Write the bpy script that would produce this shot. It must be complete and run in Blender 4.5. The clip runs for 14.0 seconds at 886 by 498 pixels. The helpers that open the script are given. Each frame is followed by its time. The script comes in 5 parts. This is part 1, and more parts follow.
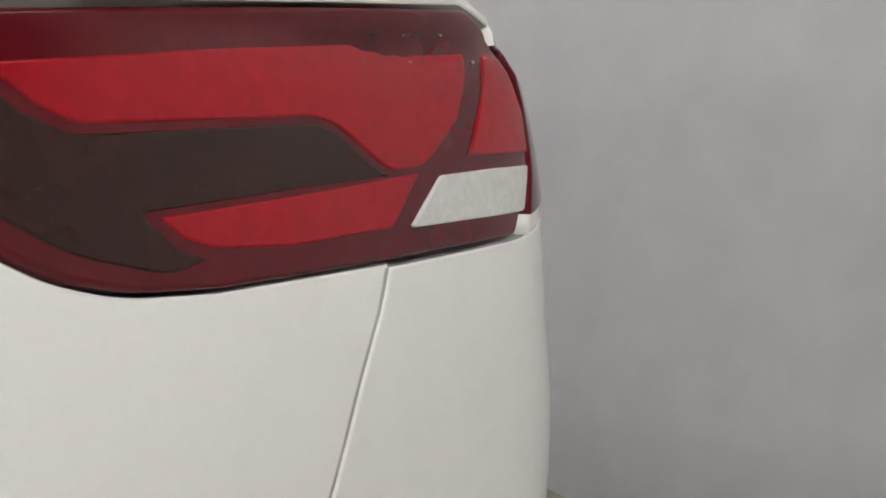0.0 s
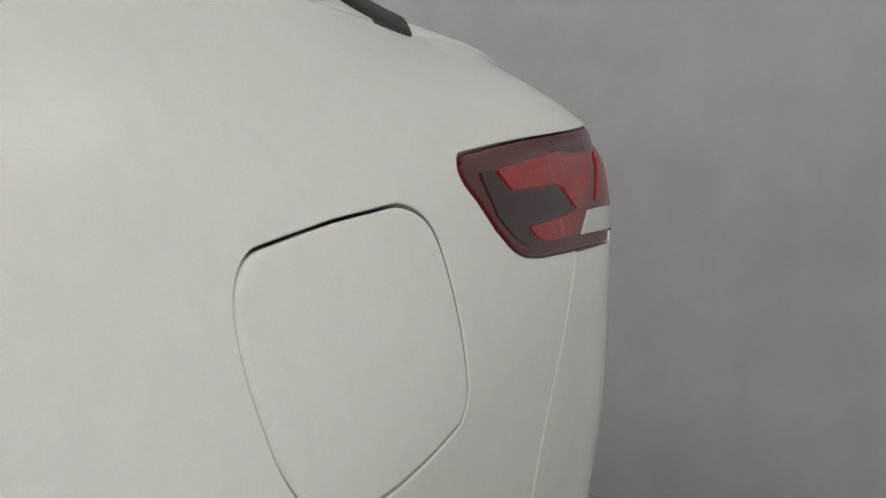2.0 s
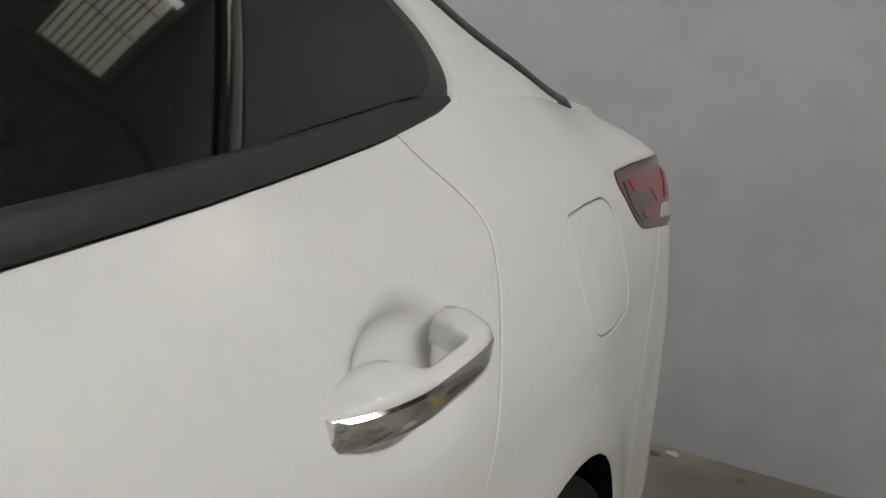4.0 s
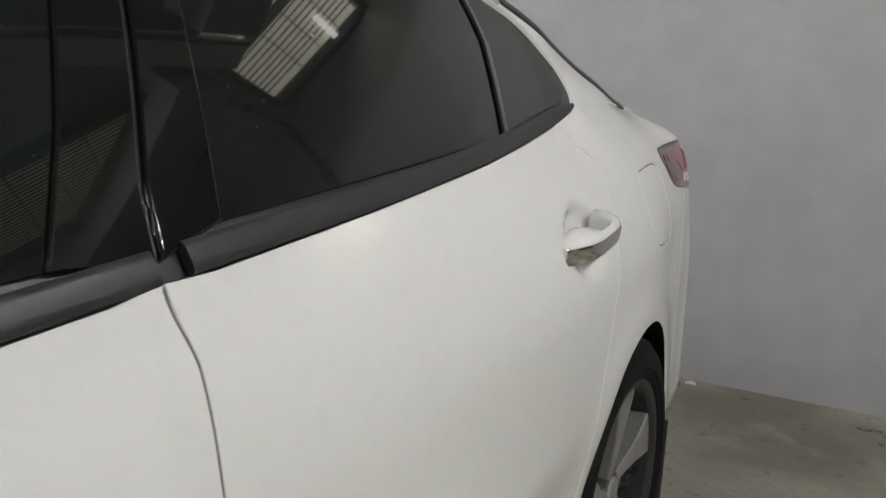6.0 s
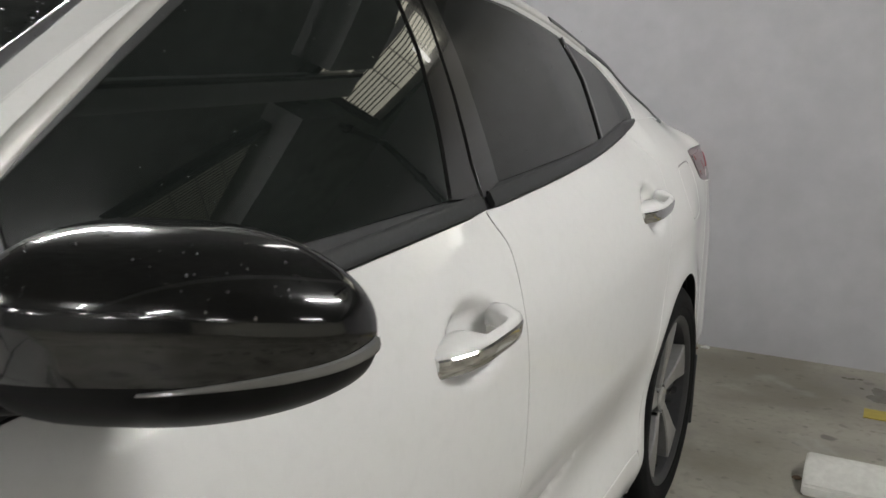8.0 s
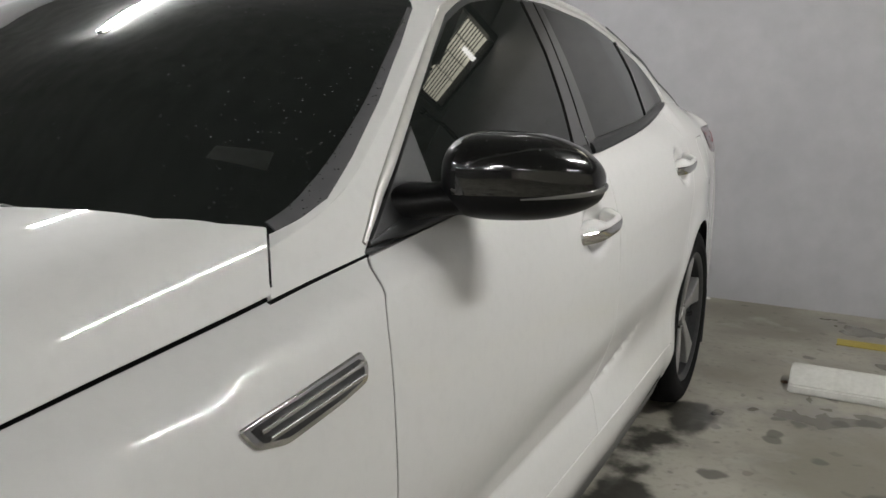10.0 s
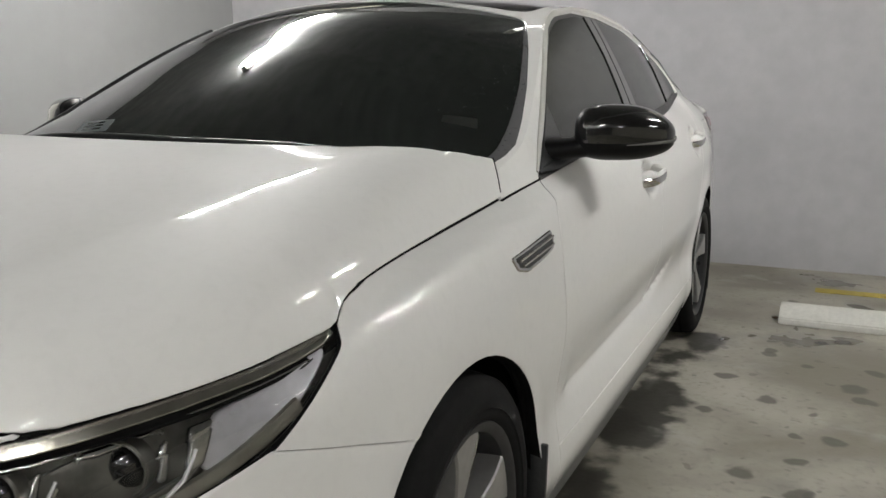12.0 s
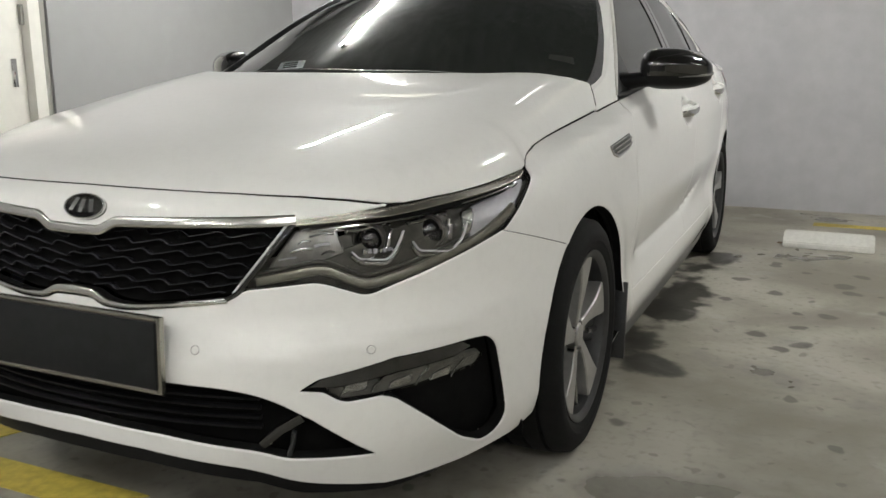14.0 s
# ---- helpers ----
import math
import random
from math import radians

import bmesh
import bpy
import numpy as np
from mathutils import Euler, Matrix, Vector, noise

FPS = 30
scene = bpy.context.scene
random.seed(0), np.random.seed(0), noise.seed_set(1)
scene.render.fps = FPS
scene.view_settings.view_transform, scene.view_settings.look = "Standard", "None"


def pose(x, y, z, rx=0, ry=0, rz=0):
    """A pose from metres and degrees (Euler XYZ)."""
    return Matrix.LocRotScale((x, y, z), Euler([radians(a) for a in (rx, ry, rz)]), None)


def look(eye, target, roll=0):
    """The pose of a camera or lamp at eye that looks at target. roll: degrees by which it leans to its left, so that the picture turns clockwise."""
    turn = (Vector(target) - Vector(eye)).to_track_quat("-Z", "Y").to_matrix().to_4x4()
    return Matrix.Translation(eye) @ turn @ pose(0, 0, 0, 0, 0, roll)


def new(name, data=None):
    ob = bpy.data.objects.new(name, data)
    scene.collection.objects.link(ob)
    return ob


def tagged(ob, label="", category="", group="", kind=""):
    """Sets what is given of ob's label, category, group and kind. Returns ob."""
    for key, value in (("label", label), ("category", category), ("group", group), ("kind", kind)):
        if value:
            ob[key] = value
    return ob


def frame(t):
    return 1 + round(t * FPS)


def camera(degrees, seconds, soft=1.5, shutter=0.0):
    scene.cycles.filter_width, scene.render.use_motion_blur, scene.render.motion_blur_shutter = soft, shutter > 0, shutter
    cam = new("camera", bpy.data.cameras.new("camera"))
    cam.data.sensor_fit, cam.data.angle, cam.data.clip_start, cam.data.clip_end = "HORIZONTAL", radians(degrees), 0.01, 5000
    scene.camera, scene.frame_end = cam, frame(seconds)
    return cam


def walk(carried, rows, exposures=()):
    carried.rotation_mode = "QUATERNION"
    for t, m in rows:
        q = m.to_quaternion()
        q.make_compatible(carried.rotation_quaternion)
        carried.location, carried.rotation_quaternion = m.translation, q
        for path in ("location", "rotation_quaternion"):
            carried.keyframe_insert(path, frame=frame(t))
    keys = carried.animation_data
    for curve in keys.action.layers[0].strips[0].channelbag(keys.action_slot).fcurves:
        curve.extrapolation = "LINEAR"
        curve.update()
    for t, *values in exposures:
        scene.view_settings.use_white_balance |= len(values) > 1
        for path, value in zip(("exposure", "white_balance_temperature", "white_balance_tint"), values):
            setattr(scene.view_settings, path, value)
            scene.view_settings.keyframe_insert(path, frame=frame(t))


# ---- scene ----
cam = camera(54.0, 14.0, shutter=.2)
PATH = [
    (0, (1.093, 3.052, 1.039), (-0.079, 4.548, 0.418), 4.9),
    (0.5, (1.107, 2.920, 1.066), (-0.010, 4.462, 0.453), 6.4),
    (1, (1.116, 2.783, 1.078), (0.088, 4.400, 0.505), 7.4),
    (1.5, (1.118, 2.659, 1.089), (0.165, 4.340, 0.575), 6.6),
    (2, (1.145, 2.554, 1.113), (0.178, 4.228, 0.603), 6.1),
    (2.5, (1.177, 2.408, 1.147), (0.216, 4.090, 0.650), 5.8),
    (3, (1.203, 2.241, 1.172), (0.236, 3.928, 0.703), 5.0),
    (3.5, (1.213, 2.097, 1.171), (0.266, 3.797, 0.710), 4.5),
    (4, (1.207, 1.908, 1.182), (0.285, 3.621, 0.717), 4.4),
    (6.5, (1.333, 1.002, 1.201), (0.434, 2.740, 0.786), 1.4),
    (7, (1.342, 0.825, 1.198), (0.452, 2.570, 0.796), 1.2),
    (7.5, (1.389, 0.596, 1.219), (0.482, 2.331, 0.813), 1.3),
    (8, (1.391, 0.407, 1.235), (0.491, 2.149, 0.838), 1.2),
    (8.5, (1.386, 0.197, 1.231), (0.502, 1.945, 0.831), 1.1),
    (9, (1.412, -0.014, 1.237), (0.534, 1.738, 0.837), 1.2),
    (11.5, (1.467, -1.128, 1.190), (0.637, 0.647, 0.790), 0.3),
    (12, (1.458, -1.356, 1.193), (0.644, 0.429, 0.806), -0.0),
    (12.5, (1.447, -1.588, 1.184), (0.649, 0.202, 0.785), 0.3),
    (13, (1.474, -1.826, 1.180), (0.669, -0.040, 0.777), 0.2),
    (13.5, (1.488, -2.069, 1.145), (0.678, -0.290, 0.723), 0.0),
    (14, (1.490, -2.298, 1.097), (0.684, -0.519, 0.667), -0.2),
]
EXPOSURES = [(0, 0.46, 6490, 10), (.5, 0.26, 6490, 10), (1, 0.12, 6490, 10), (1.5, -0.02, 6490, 10), (2, -0.12, 6490, 10), (3, -0.24, 6490, 10), (4, -0.24, 6480, 10), (6.5, 0.05, 6410, 10),
             (9, 0.16, 6410, 10), (11.5, 0.24, 6460, 10), (13, 0.36, 6500, 9), (14, 0.42, 6530, 8)]
walk(cam, [(t, look(eye, target, roll)) for t, eye, target, roll in PATH], EXPOSURES)

import functools

# ---------------------------------------------------------------- light
world = bpy.data.worlds.new("world")
scene.world = world
world.use_nodes = True
world.node_tree.nodes["Background"].inputs["Color"].default_value = (.8, .85, .9, 1)
world.node_tree.nodes["Background"].inputs["Strength"].default_value = .04
CEIL = 2.75


# ---------------------------------------------------------------- materials
def material(name, colour, rough=.5, metal=0.0, coat=0.0, grain=0.0, scale=40.0, stain=0.0, bump=0.0, bump_scale=None, flake=0.0, **more):
    m = bpy.data.materials.new(name)
    m.use_nodes = True
    t = m.node_tree
    p = t.nodes["Principled BSDF"]
    p.inputs["Base Color"].default_value = (*colour, 1)
    p.inputs["Roughness"].default_value = rough
    p.inputs["Metallic"].default_value = metal
    p.inputs["Coat Weight"].default_value = coat
    p.inputs["Coat Roughness"].default_value = .02
    for key, value in more.items():
        p.inputs[key.replace("_", " ")].default_value = value
    co = t.nodes.new("ShaderNodeTexCoord").outputs["Object"]

    def noise_at(s, detail=6.0, distort=0.0):
        n = t.nodes.new("ShaderNodeTexNoise")
        n.inputs["Scale"].default_value, n.inputs["Detail"].default_value, n.inputs["Distortion"].default_value = s, detail, distort
        t.links.new(co, n.inputs["Vector"])
        return n.outputs["Fac"]

    def mix(a, b, fac, kind="MIX"):
        n = t.nodes.new("ShaderNodeMix")
        n.data_type, n.blend_type = "RGBA", kind
        for slot, v in ((0, fac), (6, a), (7, b)):
            if hasattr(v, "is_linked"):
                t.links.new(v, n.inputs[slot])
            else:
                n.inputs[slot].default_value = v if slot == 0 else (*v, 1)
        return n.outputs[2]

    def ramp(v, a, b):
        n = t.nodes.new("ShaderNodeMapRange")
        n.inputs["From Min"].default_value, n.inputs["From Max"].default_value = a, b
        t.links.new(v, n.inputs["Value"])
        return n.outputs["Result"]

    c = colour
    if grain:
        c = mix(tuple(v * (1 - grain) for v in colour), tuple(min(1, v * (1 + grain)) for v in colour), ramp(noise_at(scale), .3, .7))
    if stain:
        c = mix(c, tuple(v * (1 - stain) for v in colour), ramp(noise_at(scale * .07, 8, .6), .48, .72))
    if grain or stain:
        t.links.new(c, p.inputs["Base Color"])
    if bump:
        b = t.nodes.new("ShaderNodeBump")
        b.inputs["Strength"].default_value, b.inputs["Distance"].default_value = bump, .002
        t.links.new(noise_at(bump_scale or scale), b.inputs["Height"])
        t.links.new(b.outputs["Normal"], p.inputs["Normal"])
    return m


PAINT = material("white_pearl_paint", (.775, .77, .755), .62, coat=.9, grain=.015, scale=600, stain=.03)
# grey that puts the shade inside the panel joints into colour
GAP_SHADE = material("gap_shade_grey", (.27, .265, .26), .7, grain=.05, Specular_IOR_Level=.2)
BLACK_GLOSS = material("gloss_black", (.006, .006, .006), .12, coat=1.0, grain=.1, scale=20)
BLACK_TRIM = material("black_trim", (.022, .023, .024), .42, grain=.2, scale=120, bump=.12, bump_scale=900)
RUBBER = material("rubber", (.0065, .0065, .0065), .85, Specular_IOR_Level=.18, grain=.25, scale=60, stain=.2, bump=.3, bump_scale=250)
LINER = material("liner", (.0045, .0045, .0045), .95, grain=.2, Specular_IOR_Level=.08)
CHROME = material("chrome", (.72, .72, .71), .09, metal=1.0, grain=.05, scale=15)
BEAD = material("satin_bead", (.50, .49, .465), .34, metal=.25, grain=.05, scale=30)
SATIN = material("satin_chrome", (.62, .61, .58), .24, metal=1.0, grain=.06, scale=30)
RIM_FACE = material("machined_rim", (.41, .405, .395), .33, metal=.65, grain=.08, scale=50)
RIM_DARK = material("dark_rim", (.045, .045, .047), .42, metal=.5, grain=.12, scale=50)
TINT = material("tinted_glass", (.010, .012, .011), .018, coat=.1, grain=.15, scale=4, IOR=1.47)
TINT_REAR = material("tinted_rear_glass", (.011, .012, .0115), .035, coat=.1, grain=.15, scale=4, IOR=1.45)
RED_LIGHT = material("red_lens", (.29, .005, .012), .16, coat=.5, Specular_IOR_Level=.25, grain=.08, scale=120, bump=.03, bump_scale=500)
RED_DEEP = material("deep_red_lens", (.085, .004, .008), .08, coat=.5, Specular_IOR_Level=.3, grain=.12, scale=80)
SMOKED = material("smoked_lens", (.026, .009, .007), .16, coat=.4, Specular_IOR_Level=.3, grain=.2, scale=60)
CLEAR_LENS = material("clear_ribbed_lens", (.60, .60, .59), .22, coat=.8, grain=.08, scale=200, bump=.3, bump_scale=500)
LAMP_GLASS = material("lamp_glass", (1, 1, 1), .02, Transmission_Weight=1.0, IOR=1.4)
LAMP_HOUSE = material("lamp_house", (.085, .083, .074), .28, metal=.4, grain=.3, scale=40)
LAMP_SILVER = material("lamp_silver", (.36, .36, .355), .17, metal=1.0, grain=.2, scale=60)
LAMP_TRIM = material("lamp_strip_satin", (.33, .32, .285), .24, metal=.95, grain=.1, scale=30)
ARM_BLACK = material("black_plastic", (.005, .005, .0055), .42, grain=.2, scale=80, Specular_IOR_Level=.2)
LAMP_WHITE = material("lamp_reflector", (.52, .515, .53), .25, grain=.05, scale=60)
LAMP_SMOKE = material("lamp_smoky_reflector", (.20, .195, .185), .26, metal=.6, grain=.3, scale=45)
LAMP_BEZEL = material("lamp_bezel", (.135, .13, .108), .30, metal=.45, grain=.12, scale=40)
LAMP_PEARL = material("lamp_side_reflector", (.36, .355, .385), .22, metal=.35, grain=.12, scale=35)
PLATE = material("plate_dark", (.010, .0105, .011), .6, grain=.15, Specular_IOR_Level=.2)
GRILLE_BAR = material("grille_bar_black", (.022, .022, .026), .2, grain=.15)
WATER = material("water", (.85, .87, .9), .03, Transmission_Weight=.93, IOR=1.33, coat=.3)
LED_STRIP = material("led_strip_lens", (.26, .26, .255), .16, metal=.5, coat=.5, grain=.06)
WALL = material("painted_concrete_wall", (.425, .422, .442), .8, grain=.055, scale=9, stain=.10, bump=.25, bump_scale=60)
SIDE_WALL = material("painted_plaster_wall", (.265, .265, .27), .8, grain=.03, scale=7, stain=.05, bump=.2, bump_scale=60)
CEILING = material("dark_ceiling", (.19, .192, .19), .9, grain=.2, scale=8, stain=.2)
STEEL = material("white_steel", (.66, .65, .61), .45, grain=.04, scale=12, stain=.06)
DOOR_GREY = material("grey_reveal", (.23, .225, .21), .7, grain=.06, scale=12)
STOP = material("painted_concrete_block", (.60, .595, .56), .75, grain=.07, scale=50, stain=.2, bump=.5, bump_scale=120)
YELLOW = material("worn_yellow_paint", (.52, .41, .07), .6, grain=.2, scale=30, stain=.35, bump=.3)
SILL_PLASTIC = material("grey_sill_plastic", (.12, .12, .118), .5, grain=.15, scale=60, stain=.2, bump=.2)
BRIGHT_WALL = material("pale_block_wall", (.62, .60, .52), .8, grain=.06, scale=8, stain=.12)
# grey in place of the pale wall reflected in the curved glass edge
EDGE_SHEEN = material("edge_sheen_grey", (.12, .12, .126), .14, coat=1.0, grain=.06, scale=30)
STICKER = material("faded_sticker", (.016, .018, .016), .5, grain=.2, scale=60, Specular_IOR_Level=.2)
STICKER_PALE = material("pale_sticker", (.10, .12, .13), .4, grain=.1, scale=60)
PAPER = material("paper_scrap", (.62, .62, .60), .8, grain=.05)
BROWN = material("brown_scrap", (.17, .11, .07), .8, grain=.2)


def concrete_floor():
    m = material("stained_concrete_floor", (.30, .292, .268), .46)
    t = m.node_tree
    p = t.nodes["Principled BSDF"]
    co = t.nodes.new("ShaderNodeTexCoord").outputs["Object"]

    def noise_node(s, detail, distort):
        n = t.nodes.new("ShaderNodeTexNoise")
        n.inputs["Scale"].default_value, n.inputs["Detail"].default_value, n.inputs["Distortion"].default_value = s, detail, distort
        t.links.new(co, n.inputs["Vector"])
        return n.outputs["Fac"]

    def span(v, a, b, c=0.0, d=1.0):
        n = t.nodes.new("ShaderNodeMapRange")
        n.interpolation_type = "SMOOTHSTEP"
        for k, x in (("From Min", a), ("From Max", b), ("To Min", c), ("To Max", d)):
            n.inputs[k].default_value = x
        t.links.new(v, n.inputs["Value"])
        return n.outputs["Result"]

    def mix(a, b, fac):
        n = t.nodes.new("ShaderNodeMix")
        n.data_type = "RGBA"
        for slot, v in ((0, fac), (6, a), (7, b)):
            if hasattr(v, "is_linked"):
                t.links.new(v, n.inputs[slot])
            else:
                n.inputs[slot].default_value = (*v, 1)
        return n.outputs[2]

    def times(a, b):
        n = t.nodes.new("ShaderNodeMath")
        n.operation = "MULTIPLY"
        t.links.new(a, n.inputs[0])
        t.links.new(b, n.inputs[1])
        return n.outputs[0]

    base = mix((.192, .176, .140), (.376, .357, .306), span(noise_node(1.5, 6, .3), .34, .66))
    fine = mix(base, (.17, .16, .135), span(noise_node(30, 6, .2), .48, .80, 0, .55))
    # damp patches a hand's width across, soft-edged, darker and glossier, thick in places
    damp = span(noise_node(2.6, 4, .25), .50, .66)
    big = span(noise_node(.8, 2, .2), .38, .56)
    wet = times(damp, big)
    col = mix(fine, (.085, .08, .066), span(wet, 0, 1, 0, .6))
    fleck = span(noise_node(17, 1, .1), .66, .74)
    col = mix(col, (.11, .10, .082), span(fleck, 0, 1, 0, .5))
    # round drips a few fingers across, here and there
    bent = t.nodes.new("ShaderNodeVectorMath")
    bent.operation = "ADD"
    wobble = t.nodes.new("ShaderNodeTexNoise")
    wobble.inputs["Scale"].default_value = 9
    small = t.nodes.new("ShaderNodeVectorMath")
    small.operation = "SCALE"
    small.inputs["Scale"].default_value = .09
    t.links.new(co, wobble.inputs["Vector"])
    t.links.new(wobble.outputs["Color"], small.inputs[0])
    t.links.new(co, bent.inputs[0])
    t.links.new(small.outputs[0], bent.inputs[1])
    for size, radius, share, dark in ((3.4, .17, .40, .8), (6.0, .2, .52, .7)):
        v = t.nodes.new("ShaderNodeTexVoronoi")
        v.inputs["Scale"].default_value = size
        t.links.new(bent.outputs[0], v.inputs["Vector"])
        drip = times(span(v.outputs["Distance"], radius * .55, radius, 1, 0), span(v.outputs["Color"], share, share + .12))
        col = mix(col, (.07, .066, .055), span(drip, 0, 1, 0, dark))
    # single drips, as they lie beside the car
    seen = None
    for x, y, r in ((1.285, 1.98, .045), (1.58, 2.23, .065), (1.62, 2.11, .05), (1.515, 1.66, .05), (1.26, 1.30, .045), (1.11, 2.20, .05), (1.40, 2.46, .03), (1.535, 2.90, .05), (1.67, 2.48, .045),
                    (1.41, 1.44, .04), (1.39, 1.66, .035), (1.31, 2.75, .035), (1.45, 2.85, .035), (1.25, 2.63, .035), (1.43, 1.22, .045), (1.08, 1.78, .035), (1.75, 1.80, .05)):
        away = t.nodes.new("ShaderNodeVectorMath")
        away.operation = "DISTANCE"
        away.inputs[1].default_value = (x + .045, y + .045, .045)
        t.links.new(bent.outputs[0], away.inputs[0])
        spot = span(away.outputs["Value"], r * .55, r * 1.15, 1, 0)
        if seen is None:
            seen = spot
            continue
        both_of = t.nodes.new("ShaderNodeMath")
        both_of.operation = "MAXIMUM"
        t.links.new(seen, both_of.inputs[0])
        t.links.new(spot, both_of.inputs[1])
        seen = both_of.outputs[0]
    col = mix(col, (.075, .070, .056), span(seen, 0, 1, 0, .85))
    # seepage along the car's side and behind its front wheel, with ragged edges; the shade beside and under the car is
    # put into the same dark ovals
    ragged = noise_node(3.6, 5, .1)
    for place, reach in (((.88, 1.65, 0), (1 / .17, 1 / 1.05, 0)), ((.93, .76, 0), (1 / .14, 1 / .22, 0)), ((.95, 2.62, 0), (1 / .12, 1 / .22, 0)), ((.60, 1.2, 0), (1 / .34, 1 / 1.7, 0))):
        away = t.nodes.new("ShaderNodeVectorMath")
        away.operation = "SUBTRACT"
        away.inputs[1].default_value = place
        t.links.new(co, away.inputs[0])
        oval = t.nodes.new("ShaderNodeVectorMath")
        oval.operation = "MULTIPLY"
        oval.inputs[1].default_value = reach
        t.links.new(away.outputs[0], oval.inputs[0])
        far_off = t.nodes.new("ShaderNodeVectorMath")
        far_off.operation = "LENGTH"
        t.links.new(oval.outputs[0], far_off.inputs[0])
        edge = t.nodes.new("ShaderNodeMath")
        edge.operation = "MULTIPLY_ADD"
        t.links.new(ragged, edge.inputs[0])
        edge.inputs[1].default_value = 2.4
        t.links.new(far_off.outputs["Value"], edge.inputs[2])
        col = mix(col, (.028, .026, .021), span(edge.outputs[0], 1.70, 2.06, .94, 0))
    pale = span(noise_node(3.1, 4, .4), .58, .74)
    col = mix(col, (.42, .415, .39), span(pale, 0, 1, 0, .4))
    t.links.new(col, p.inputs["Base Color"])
    t.links.new(span(wet, 0, 1, .46, .24), p.inputs["Roughness"])
    b = t.nodes.new("ShaderNodeBump")
    b.inputs["Strength"].default_value, b.inputs["Distance"].default_value = .25, .003
    t.links.new(noise_node(38, 8, 0), b.inputs["Height"])
    t.links.new(b.outputs["Normal"], p.inputs["Normal"])
    return m


FLOOR = concrete_floor()


# ---------------------------------------------------------------- mesh helpers
def mesh_object(name, verts, faces, mat, parent=None, label="", smooth=True, normals=None):
    me = bpy.data.meshes.new(name)
    me.from_pydata([tuple(v) for v in verts], [], [tuple(f) for f in faces])
    me.materials.append(mat)
    if smooth:
        me.shade_smooth()
    if normals is not None:
        me.normals_split_custom_set_from_vertices([tuple(n) for n in normals])
    ob = new(name, me)
    ob.parent = parent
    if label:
        tagged(ob, label)
    return ob


def part(name, bm, mat, parent=None, label="", smooth=True, sharp=38):
    me = bpy.data.meshes.new(name)
    bmesh.ops.recalc_face_normals(bm, faces=bm.faces)
    bm.to_mesh(me)
    bm.free()
    me.materials.append(mat)
    if smooth:
        me.shade_smooth()
        me.set_sharp_from_angle(angle=radians(sharp))
    ob = new(name, me)
    ob.parent = parent
    if label:
        tagged(ob, label)
    return ob


def box(bm, lo, hi, bevel=0.0, turn=None):
    got = bmesh.ops.create_cube(bm, size=1)["verts"]
    m = Matrix.Translation([(a + b) / 2 for a, b in zip(lo, hi)]) @ Matrix.Diagonal([b - a for a, b in zip(lo, hi)] + [1])
    bmesh.ops.transform(bm, matrix=(turn or Matrix()) @ m, verts=got)
    if bevel:
        edges = list({e for v in got for e in v.link_edges})
        bmesh.ops.bevel(bm, geom=edges, offset=bevel, segments=2, affect="EDGES", profile=.6)
    return bm


def box_part(name, lo, hi, mat, parent=None, label="", bevel=0.0):
    return part(name, box(bmesh.new(), lo, hi, bevel), mat, parent, label)


def rounded(points, radius=0.0, step=.012, closed=True):
    """A polygon with rounded corners (points may carry a radius of their own), sampled every step."""
    pts = [np.array(p[:2], float) for p in points]
    rad = [p[2] if len(p) > 2 else radius for p in points]
    out, n = [], len(pts)
    for k in range(n):
        a, b, c = pts[k - 1], pts[k], pts[(k + 1) % n]
        r = rad[k]
        la, lc = np.linalg.norm(a - b), np.linalg.norm(c - b)
        if r <= 0 or min(la, lc) < 1e-6 or (not closed and k in (0, n - 1)):
            out.append(b)
            continue
        d = min(r, .48 * la, .48 * lc)
        p, q = b + (a - b) / la * d, b + (c - b) / lc * d
        for s in np.linspace(0, 1, 7):
            out.append((1 - s) ** 2 * p + 2 * s * (1 - s) * b + s * s * q)
    dense = []
    m = len(out)
    for k in range(m if closed else m - 1):
        a, b = out[k], out[(k + 1) % m]
        cuts = max(1, int(np.ceil(np.linalg.norm(b - a) / step)))
        dense += [a + (b - a) * s / cuts for s in range(cuts)]
    if not closed:
        dense.append(out[-1])
    keep = [dense[0]]
    for p in dense[1:]:
        if np.linalg.norm(p - keep[-1]) > 4e-4:
            keep.append(p)
    return np.array(keep)


def inside(poly, pts):
    x, y = pts[:, 0], pts[:, 1]
    hit = np.zeros(len(pts), bool)
    for (x0, y0), (x1, y1) in zip(poly, np.roll(poly, -1, 0)):
        if y0 != y1:
            hit ^= ((y0 > y) != (y1 > y)) & (x < (x1 - x0) * (y - y0) / (y1 - y0) + x0)
    return hit


def shrink(poly, d):
    """The outline moved inwards by d."""
    area = np.sum(poly[:, 0] * np.roll(poly[:, 1], -1) - np.roll(poly[:, 0], -1) * poly[:, 1])
    t = np.roll(poly, -1, 0) - np.roll(poly, 1, 0)
    t /= np.maximum(np.linalg.norm(t, axis=1, keepdims=True), 1e-9)
    return poly + d * np.sign(area) * np.stack([-t[:, 1], t[:, 0]], 1)


def normals_of(surface, a, b, off):
    e = 1.5e-3
    n = np.cross(surface(a + e, b, off) - surface(a - e, b, off), surface(a, b + e, off) - surface(a, b - e, off))
    return n / np.maximum(np.linalg.norm(n, axis=-1, keepdims=True), 1e-12)


